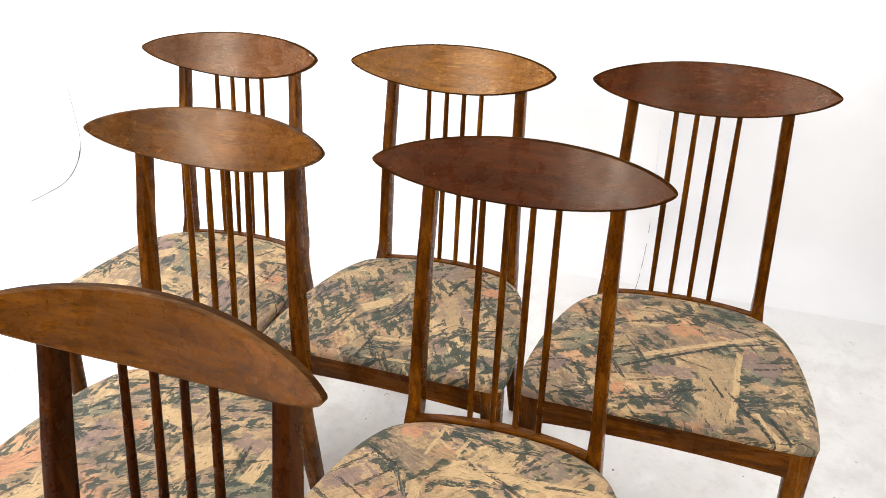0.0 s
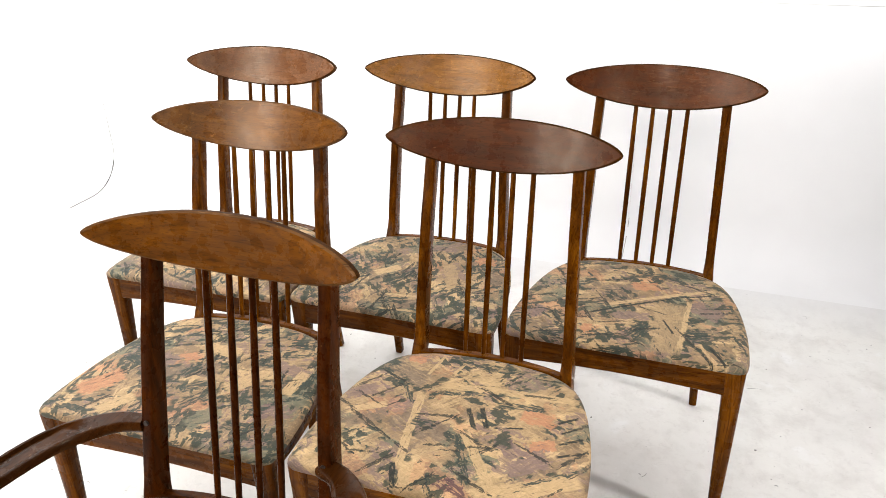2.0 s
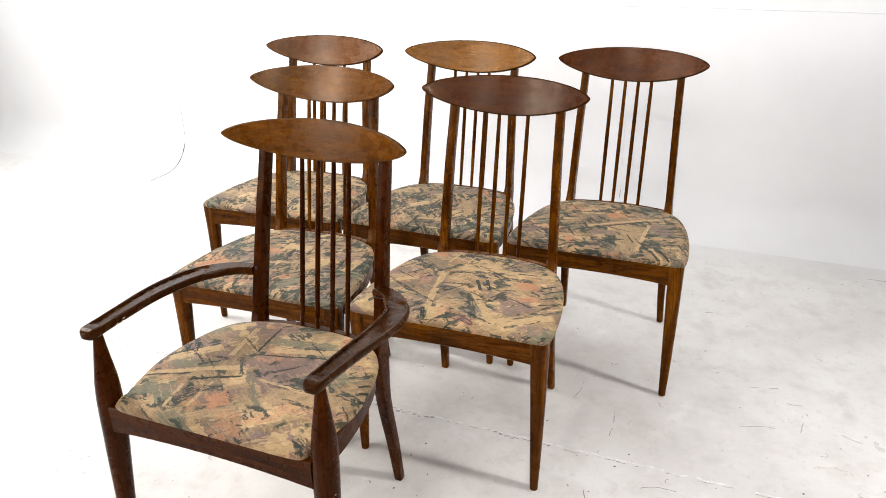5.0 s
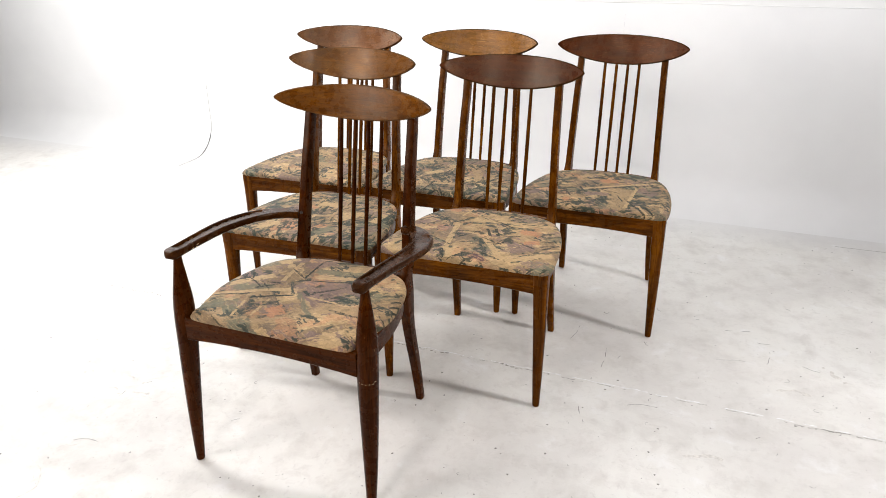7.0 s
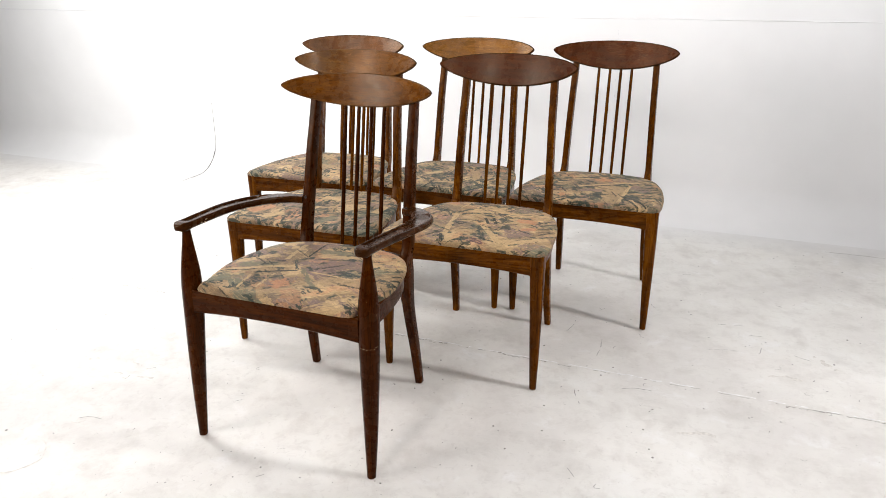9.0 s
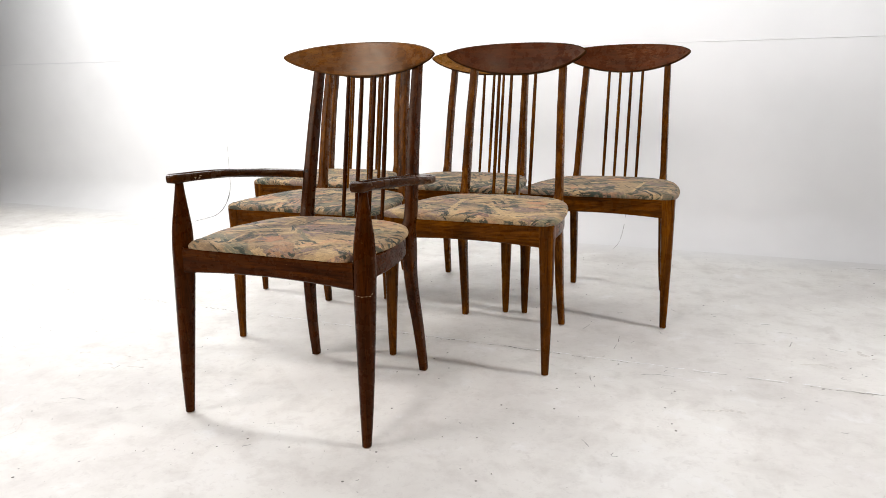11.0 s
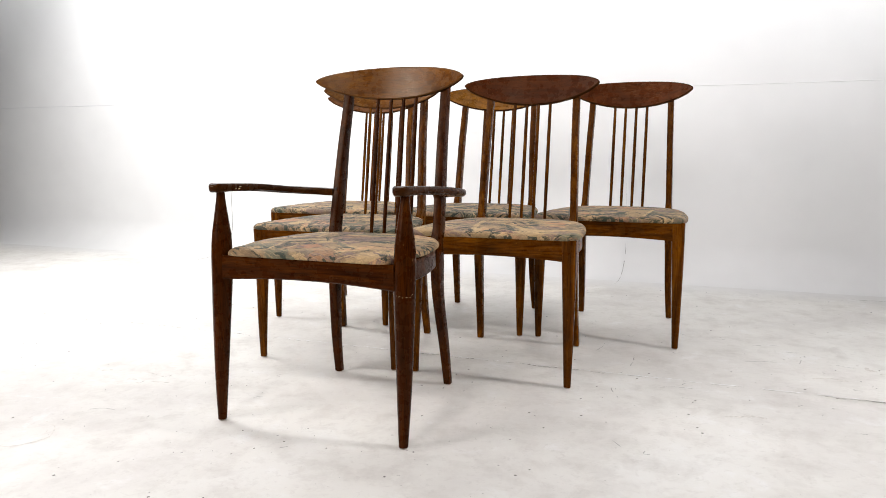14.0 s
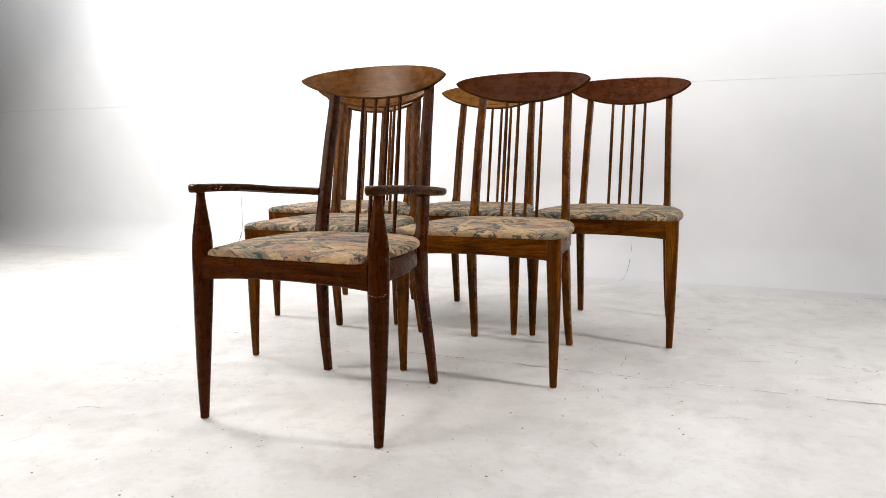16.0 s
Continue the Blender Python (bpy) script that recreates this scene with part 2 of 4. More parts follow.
    def streaky(angle, low):
        key = 30 * round(angle / 30)
        if key == -90:
            key = 90
        if key not in streaks:
            v = node(nt, "ShaderNodeMapping", {"Vector": seat, "Rotation": (0, 0, radians(-key))}).outputs[0]
            v = node(nt, "ShaderNodeMapping", {"Vector": v, "Scale": (38, 230, 1)}).outputs[0]
            streaks[key] = noise_at(nt, v, 1.0, 3, 0.6, 0.4).outputs["Fac"]
        if (key, low) not in streaks:
            streaks[key, low] = ramp(nt, streaks[key], ((low - 0.04, 0.12), (low + 0.03, 1.0)))
        return streaks[key, low]

    for tone, rows in [item for layer in strokes for item in layer.items()]:
        colour, stray, most = tones[tone]
        off = node(nt, "ShaderNodeVectorMath", {0: wobble, 3: stray}, operation="SCALE").outputs[0]
        at = node(nt, "ShaderNodeVectorMath", {0: seat, 1: off}, operation="ADD").outputs[0]
        low = 0.47 if tone in ("slate", "plum") else 0.40
        for x, y, angle, long, wide in rows:
            laid = nt.nodes.new("ShaderNodeGroup")
            laid.node_tree = BRUSH
            for key, val in {"Place": (x / 100, y / 100, 0), "Turn": (0, 0, radians(angle)), "Size": (long / 190, wide / 190, 1), "Most": most, "Tone": (*colour, 1)}.items():
                laid.inputs[key].default_value = val
            nt.links.new(at, laid.inputs["At"])
            nt.links.new(streaky(angle, low), laid.inputs["Mask"])
            nt.links.new(col, laid.inputs["Under"])
            col = laid.outputs[0]
    # thin dark strokes and pale nicks
    for angle, wide, long in ((-60, 0.0075, 0.075), (16, 0.0070, 0.085), (-22, 0.0065, 0.060)):
        line = patches(rag3, angle, wide, long)
        col = mix(nt, both(ramp(nt, line["Green"], ((0.0, 0.0), (0.985 - 0.012 * busy, 0.85)), "CONSTANT"), ramp(nt, brushed(angle, 0.003, 0.02), ((0.42, 0.0), (0.46, 1.0)))), col, ink)
    chip = brushed(30, 0.0042, 0.0095, 0.6)
    col = mix(nt, both(ramp(nt, chip, ((0.635, 0.0), (0.66, 0.6))), ramp(nt, where2, ((0.44, 0.0), (0.52, busy)))), col, (0.085, 0.080, 0.062))
    chip2 = brushed(-40, 0.0045, 0.0120, 0.6)
    col = mix(nt, ramp(nt, chip2, ((0.62, 0.0), (0.66, 0.5))), col, cream)
    for angle, depth in ((14, 0.55), (-57, 0.4)):
        col = mix(nt, depth, col, ramp(nt, brushed(angle, 0.0028, 0.026, 0.6), ((0.30, 0.62), (0.5, 1.0), (0.70, 1.30))), "MULTIPLY")
    grainy = noise_at(nt, flat, 420, 3, 0.7).outputs["Fac"]
    col = mix(nt, 0.2, col, ramp(nt, grainy, ((0.3, 0.62), (0.7, 1.34))), "MULTIPLY")
    col = mix(nt, 1.0, col, (0.96, 0.92, 0.865), "MULTIPLY")  # aged, yellowed cotton
    weave = node(nt, "ShaderNodeTexWave", {"Vector": co, "Scale": 260.0, "Distortion": 0.6}).outputs["Fac"]
    weave2 = node(nt, "ShaderNodeTexWave", {"Vector": co, "Scale": 260.0, "Distortion": 0.6}, bands_direction="Y").outputs["Fac"]
    cloth = maths(nt, "MULTIPLY", weave, weave2)
    nt.links.new(col, b.inputs["Base Color"])
    b.inputs["Roughness"].default_value = 0.62
    b.inputs["Specular IOR Level"].default_value = 0.2
    crease = noise_at(nt, node(nt, "ShaderNodeMapping", {"Vector": co, "Scale": (1, 2.4, 1)}).outputs[0], 14, 3, 0.5).outputs["Fac"]
    bump(nt, maths(nt, "ADD", maths(nt, "MULTIPLY", cloth, 0.12), crease), 0.3, 0.006, b)
    return m


def painted_concrete():
    m, nt, b = shader("painted_concrete")
    co = local(nt, shift=False)
    big = noise_at(nt, co, 1.6, 5, 0.6, 0.4).outputs["Fac"]
    mid = noise_at(nt, co, 7, 6, 0.65, 0.25).outputs["Fac"]
    fine = noise_at(nt, co, 60, 4, 0.6).outputs["Fac"]
    col = ramp(nt, big, ((0.35, (0.66, 0.638, 0.612)), (0.55, (0.745, 0.73, 0.695)), (0.7, (0.78, 0.772, 0.745))))
    smudge = ramp(nt, mid, ((0.50, 0.0), (0.70, 1.0)))
    col = mix(nt, maths(nt, "MULTIPLY", smudge, 0.45), col, (0.50, 0.472, 0.44))
    small = noise_at(nt, co, 15, 5, 0.7, 0.3).outputs["Fac"]
    col = mix(nt, maths(nt, "MULTIPLY", ramp(nt, small, ((0.52, 0.0), (0.68, 1.0))), 0.28), col, (0.52, 0.488, 0.45))
    pale = ramp(nt, mid, ((0.30, 1.0), (0.42, 0.0)))
    col = mix(nt, maths(nt, "MULTIPLY", pale, 0.5), col, (0.83, 0.83, 0.83))
    speck = node(nt, "ShaderNodeTexVoronoi", {"Vector": co, "Scale": 26.0, "Randomness": 1.0})
    sz = node(nt, "ShaderNodeSeparateColor", {"Color": speck.outputs["Color"]}).outputs["Red"]
    lim = ramp(nt, sz, ((0.80, 0.0), (1.0, 0.085)))
    dot = maths(nt, "LESS_THAN", speck.outputs["Distance"], lim)
    col = mix(nt, maths(nt, "MULTIPLY", dot, 0.55), col, (0.20, 0.19, 0.18))
    rub = noise_at(nt, co, 42, 6, 0.75, 0.6).outputs["Fac"]
    col = mix(nt, maths(nt, "MULTIPLY", ramp(nt, rub, ((0.55, 0.0), (0.66, 1.0))), 0.30), col, (0.50, 0.475, 0.45))
    grit = node(nt, "ShaderNodeTexVoronoi", {"Vector": co, "Scale": 75.0, "Randomness": 1.0})
    gs = node(nt, "ShaderNodeSeparateColor", {"Color": grit.outputs["Color"]}).outputs["Green"]
    col = mix(nt, maths(nt, "MULTIPLY", maths(nt, "LESS_THAN", grit.outputs["Distance"], ramp(nt, gs, ((0.90, 0.0), (1.0, 0.11)))), 0.6), col, (0.24, 0.22, 0.20))
    # ragged blend to an even pale grey as the floor nears the cove
    north = node(nt, "ShaderNodeSeparateXYZ", {0: co}).outputs["Y"]
    cove_blend = maths(nt, "ADD", north, maths(nt, "MULTIPLY", maths(nt, "SUBTRACT", mid, 0.5), 0.22))
    col = mix(nt, maths(nt, "MULTIPLY", node(nt, "ShaderNodeMapRange", {0: cove_blend, 1: 1.86, 2: 2.08}).outputs[0], 0.7), col, (0.72, 0.72, 0.72))
    nt.links.new(col, b.inputs["Base Color"])
    nt.links.new(ramp(nt, mid, ((0.3, 0.42), (0.7, 0.62))), b.inputs["Roughness"])
    b.inputs["Specular IOR Level"].default_value = 0.35
    bump(nt, maths(nt, "ADD", mid, maths(nt, "MULTIPLY", fine, 0.3)), 0.15, 0.004, b)
    return m


def paint(name, value, tint=(1, 1, 1), rough=0.75):
    m, nt, b = shader(name)
    co = local(nt, shift=False)
    big = noise_at(nt, co, 1.1, 4, 0.6).outputs["Fac"]
    fine = noise_at(nt, co, 140, 3, 0.6).outputs["Fac"]
    lo, hi = (tuple(value * k * c for c in tint) for k in (0.95, 1.03))
    nt.links.new(ramp(nt, big, ((0.35, lo), (0.65, hi))), b.inputs["Base Color"])
    b.inputs["Roughness"].default_value = rough
    bump(nt, fine, 0.08, 0.002, b)
    return m


def plain(name, colour, rough=0.6, metal=0.0):
    m, nt, b = shader(name)
    fine = noise_at(nt, local(nt), 90, 3, 0.6).outputs["Fac"]
    nt.links.new(ramp(nt, fine, ((0.3, tuple(0.8 * c for c in colour)), (0.7, tuple(min(1, 1.15 * c) for c in colour)))), b.inputs["Base Color"])
    b.inputs["Roughness"].default_value, b.inputs["Metallic"].default_value = rough, metal
    return m


floor_paint = painted_concrete()
wall_paint = paint("white_wall_paint", 0.78)
crack_dark = plain("crack_dark", (0.055, 0.052, 0.05), 0.9)
# grey of the unseen walls, set by trial to hold down their bounce light
unseen_grey = paint("unseen_wall_grey", 0.15)
joint_dirt = plain("joint_dirt", (0.16, 0.15, 0.14), 0.9)
joint_pale = plain("joint_grey", (0.36, 0.345, 0.32), 0.9)
scuff_grey = plain("scuff_grey", (0.33, 0.32, 0.305), 0.8)
chip_white = plain("chip_white", (0.82, 0.82, 0.82), 0.6)
stain_tan = plain("stain_tan", (0.665, 0.64, 0.60), 0.7)
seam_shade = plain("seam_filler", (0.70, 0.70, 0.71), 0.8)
glide_metal = plain("glide_nylon", (0.42, 0.38, 0.33), 0.45)
bare_wood = plain("bare_wood", (0.45, 0.33, 0.20), 0.6)
plug_dark = plain("plug_dark", (0.02, 0.01, 0.006), 0.5)


# ---- mesh helpers ----
def part(name, bm, material, parent, label=""):
    """Links a bmesh as one mesh object under a thing or a part."""
    bmesh.ops.recalc_face_normals(bm, faces=bm.faces)
    me = bpy.data.meshes.new(name)
    for f in bm.faces:
        f.smooth = True
    bm.to_mesh(me)
    bm.free()
    me.set_sharp_from_angle(angle=radians(38))
    for mat in material if isinstance(material, tuple) else (material,):
        me.materials.append(mat)
    ob = new(name, me)
    ob.parent = parent
    if label:
        ob["label"] = label
    return ob


def loft(bm, rings, closed=True, caps=True):
    """Skins a row of rings of points; returns the vertices, ring by ring."""
    vs = [[bm.verts.new(p) for p in ring] for ring in rings]
    n = len(vs[0])
    for a, b in zip(vs, vs[1:]):
        for i in range(n if closed else n - 1):
            j = (i + 1) % n
            bm.faces.new((a[i], a[j], b[j], b[i]))
    if caps:
        bm.faces.new(vs[0][::-1])
        bm.faces.new(vs[-1])
    return vs


def rounded(w, d, r, n=3):
    """The outline of a rounded rectangle round the origin."""
    r = min(r, w / 2 - 1e-4, d / 2 - 1e-4)
    pts = []
    for cx, cy, a0 in ((w / 2 - r, d / 2 - r, 0), (r - w / 2, d / 2 - r, 90), (r - w / 2, r - d / 2, 180), (w / 2 - r, r - d / 2, 270)):
        for k in range(n + 1):
            a = radians(a0 + 90 * k / n)
            pts.append((cx + r * math.cos(a), cy + r * math.sin(a)))
    return pts


def spline(pts, steps=6, closed=False):
    """A smooth (Catmull-Rom) line through points of any dimension."""
    pts = [Vector(p) for p in pts]
    n, out = len(pts), []
    for i in range(n if closed else n - 1):
        if closed:
            a, b, c, d = (pts[(i + k) % n] for k in (-1, 0, 1, 2))
        else:
            a, b, c, d = pts[max(i - 1, 0)], pts[i], pts[i + 1], pts[min(i + 2, n - 1)]
        for k in range(steps):
            u = k / steps
            out.append(0.5 * (2 * b + (c - a) * u + (2 * a - 5 * b + 4 * c - d) * u * u + (3 * b - a - 3 * c + d) * u ** 3))
    if not closed:
        out.append(pts[-1])
    return out


def upright(bm, keys, steps=4, n=3):
    """A post that runs up through keys of x, y, z, width, depth, corner radius."""
    rows = spline([Vector(k) for k in keys], steps)
    loft(bm, [[(x + px, y + py, z) for px, py in rounded(w, d, r, n)] for x, y, z, w, d, r in rows])


def band(bm, path, z0, z1, thick, arch=0.0, bevel=0.003):
    """An upright board along a line in plan, its outer face on the line's right side; arch lifts its lower edge in the middle."""
    rings, n = [], len(path)
    for i, p in enumerate(path):
        t = (path[min(i + 1, n - 1)] - path[max(i - 1, 0)]).normalized()
        o = Vector((t.y, -t.x))
        u = 2 * i / (n - 1) - 1
        lo = z0 + arch * (1 - u * u)
        prof = [(-bevel, lo), (0, lo + bevel), (0, z1 - bevel), (-bevel, z1), (bevel - thick, z1), (-thick, z1 - bevel), (-thick, lo + bevel), (bevel - thick, lo)]
        rings.append([(p.x + o.x * k, p.y + o.y * k, z) for k, z in prof])
    loft(bm, rings)


def rod(bm, a, b, r0, r1, n=10, segs=6):
    """A thin round rod from a to b, slightly fuller in the middle."""
    a, b = Vector(a), Vector(b)
    rings = []
    for i in range(segs + 1):
        u = i / segs
        c, r = a.lerp(b, u), r0 + (r1 - r0) * math.sin(math.pi * u)
        rings.append([(c.x + r * math.cos(2 * math.pi * k / n), c.y + r * math.sin(2 * math.pi * k / n), c.z) for k in range(n)])
    loft(bm, rings)


def disc(bm, centre, r, h, n=12):
    x, y, z = centre
    loft(bm, [[(x + s * math.cos(2 * math.pi * k / n), y + s * math.sin(2 * math.pi * k / n), z + q) for k in range(n)] for s, q in ((r * 0.9, 0), (r, 0.2 * h), (r, h))])


# ---- structure ----
def structure(name, bm, material, label, category):
    ob = part(name, bm, material, None)
    return tagged(ob, label, category, kind="structure")


def slab(x0, x1, y0, y1, z0, z1):
    bm = bmesh.new()
    loft(bm, [[(x0, y0, z), (x1, y0, z), (x1, y1, z), (x0, y1, z)] for z in (z0, z1)])
    return bm


WEST, EAST, SOUTH, NORTH, TOP, COVE = -5.2, 4.2, -4.6, 2.30, 3.4, 0.20
structure("floor", slab(WEST - 0.2, EAST + 0.2, SOUTH - 0.2, NORTH - COVE, -0.2, 0.0), floor_paint, "white painted concrete studio floor, scuffed and stained", "floor")


def cyclorama():
    """The back wall with the cove that sweeps up from the floor, as one thick swept sheet."""
    prof = [(NORTH - COVE, 0.0)]
    for k in range(1, 13):
        a = radians(90 * k / 12)
        prof.append((NORTH - COVE + COVE * math.sin(a), COVE - COVE * math.cos(a)))
    prof += [(NORTH, 0.6), (NORTH, TOP), (NORTH + 0.2, TOP), (NORTH + 0.2, -0.2), (NORTH - COVE, -0.2)]
    bm = bmesh.new()
    loft(bm, [[(x, y, z) for y, z in prof] for x in (WEST - 0.2, EAST + 0.2)])
    return bm


wall_north = structure("wall_north", cyclorama(), wall_paint, "white studio back wall curving into the floor", "wall")
# side walls, rear wall and ceiling out of view, added to close the room
structure("wall_west", slab(WEST - 0.2, WEST, SOUTH, NORTH - COVE, 0.0, TOP), unseen_grey, "unseen grey side wall added to close the studio", "wall")
structure("wall_east", slab(EAST, EAST + 0.2, SOUTH, NORTH - COVE, 0.0, TOP), unseen_grey, "unseen grey side wall added to close the studio", "wall")
structure("wall_south", slab(WEST - 0.2, EAST + 0.2, SOUTH - 0.2, SOUTH, 0.0, TOP), unseen_grey, "unseen grey rear wall added to close the studio", "wall")
structure("ceiling", slab(WEST - 0.2, EAST + 0.2, SOUTH - 0.2, NORTH + 0.2, TOP, TOP + 0.2), unseen_grey, "unseen grey ceiling added to close the studio", "ceiling")


# ---- chairs ----
def cushion(ob, material, arm):
    """A domed upholstered seat pad, wide in front and round at the back."""
    if arm:
        half = [(0, -0.2365), (0.12, -0.2365), (0.20, -0.2355), (0.226, -0.230), (0.2345, -0.215), (0.236, -0.185), (0.246, -0.14), (0.257, -0.06), (0.243, 0.04), (0.218, 0.11), (0.18, 0.155), (0.11, 0.182), (0, 0.192)]
    else:
        half = [(0, -0.233), (0.12, -0.233), (0.215, -0.233), (0.254, -0.230), (0.2675, -0.210), (0.268, -0.14), (0.2595, -0.05), (0.241, 0.04), (0.215, 0.11), (0.178, 0.155), (0.11, 0.182), (0, 0.192)]
    line = spline(half + [(-x, y) for x, y in half[-2:0:-1]], 4, True)
    rows = ((0.436, 0.016), (0.4365, 0.006), (0.439, 0.001), (0.444, 0.0), (0.450, 0.001), (0.456, 0.005), (0.4605, 0.013), (0.4635, 0.030), (0.4660, 0.060), (0.468, 0.10), (0.469, 0.15), (0.4695, 0.18))
    rings, lift = [], 0.006 if arm else 0.002
    if not arm:  # the side chairs' pads are sat flatter
        rows = tuple((z if z < 0.444 else 0.444 + 0.74 * (z - 0.444), inset) for z, inset in rows)
    for z, inset in rows:
        ring = []
        for i, p in enumerate(line):
            c = Vector((0, -0.02))
            d = (p - c).length
            q = c + (p - c) * max(0.06, 1 - inset / min(d, 0.19)) if inset > 0.03 else c + (p - c) * (1 - inset / d)
            lump = 0.0014 * noise.noise(Vector((q.x * 14, q.y * 14, z * 9 + (3 if arm else 0))))
            corner = max(0, 1 - ((abs(q.x) - (0.225 if arm else 0.235)) ** 2 + (q.y + 0.2) ** 2) / (0.0050 if arm else 0.0022))
            fold = 0.0016 * corner * math.sin(q.x * 190 - q.y * 190) if 0.442 < z < 0.466 else 0
            ring.append((q.x, q.y, z + lump * (z > 0.445) + fold + lift * max(0.0, (0.462 - z) / 0.026)))
        rings.append(ring)
    bm = bmesh.new()
    loft(bm, rings)
    return part("seat", bm, material, ob, "domed seat in painterly patterned cloth of cream, sage, slate and mauve")


CREST_W = 0.2405
# half height, bend, lean, and the place of the tips: x, y, z
SIDE_CREST = (0.0552, 0.058, radians(18.5), 0.0, 0.247, 0.9195)
ARM_CREST = (0.0485, 0.0526, radians(11), 0.001, 0.2415, 0.9110)


def crest_point(u, w, back=0.0, form=SIDE_CREST):
    """A place on the bent, back-leaning crest: u across, w up the plate, back behind its front face."""
    sag, lean, x, y, z = form[1:]
    d = sag * (1 - (u / 0.24) ** 2) + back
    c, s = math.cos(lean), math.sin(lean)
    return Vector((x + u, y + d * c + w * s, z - d * s + w * c))


def crest_half(u, form=SIDE_CREST):
    return form[0] * max(0.0, 1 - (abs(u) / CREST_W) ** 2) ** 0.63


def crest_rail(ob, face, worn=False, form=SIDE_CREST):
    """The pointed oval back plate, bent round the sitter, with a rounded darker rim."""
    n, t = 44, 0.017
    us = [CREST_W * math.sin(radians(90 * (2 * i / n - 1))) for i in range(n + 1)]
    us[0], us[-1] = -CREST_W * 0.9985, CREST_W * 0.9985
    ws = (-1, -0.6, -0.2, 0.2, 0.6, 1)
    bm = bmesh.new()

    def sheet(inset, back):
        rows = []
        for u in us:
            k = u * (1 - inset / CREST_W)
            h = max(crest_half(u, form) - inset, 0.0012)
            rows.append([bm.verts.new(crest_point(k, h * w, back, form)) for w in ws])
        return rows

    front, mid_a, mid_b, rear = sheet(0.003, 0), sheet(0.0, 0.003), sheet(0.0, t - 0.004), sheet(0.004, t)
    for rows in (front, rear):
        for a, b in zip(rows, rows[1:]):
            for i in range(len(ws) - 1):
                bm.faces.new((a[i], a[i + 1], b[i + 1], b[i]))

    def loop(rows):
        return [r[0] for r in rows] + [v for v in rows[-1][1:-1]] + [r[-1] for r in rows[::-1]] + [v for v in rows[0][-2:0:-1]]

    loops = [loop(r) for r in (front, mid_a, mid_b, rear)]
    for strip, (a, b) in enumerate(zip(loops, loops[1:])):
        for i in range(len(a)):
            j = (i + 1) % len(a)
            f = bm.faces.new((a[i], a[j], b[j], b[i]))
            f.material_index = 2 if strip == 0 and worn else 1
    for rows in (mid_a, mid_b):
        for r in rows[1:-1]:
            for v in r[1:-1]:
                bm.verts.remove(v)
    return part("crest_rail", bm, (face, rim_wood, worn_edge), ob, "pointed oval bent veneer crest rail with dark worn rim")


def glide(parent, x, y, r):
    bm = bmesh.new()
    disc(bm, (x, y, 0.0), r, 0.005)
    part("glide", bm, glide_metal, parent, "small pale nylon foot glide")


# back posts at the seat, half way and under the crest: x, y, width, depth
SIDE_POST = ((0.1662, 0.2225, 0.0218, 0.0406), (0.1592, 0.261, 0.0222, 0.034), (0.1545, 0.2995, 0.0226, 0.0285))
ARM_POST = ((0.1700, 0.2030, 0.0235, 0.0437), (0.1630, 0.254, 0.0222, 0.038), (0.1590, 0.2950, 0.0208, 0.0320))


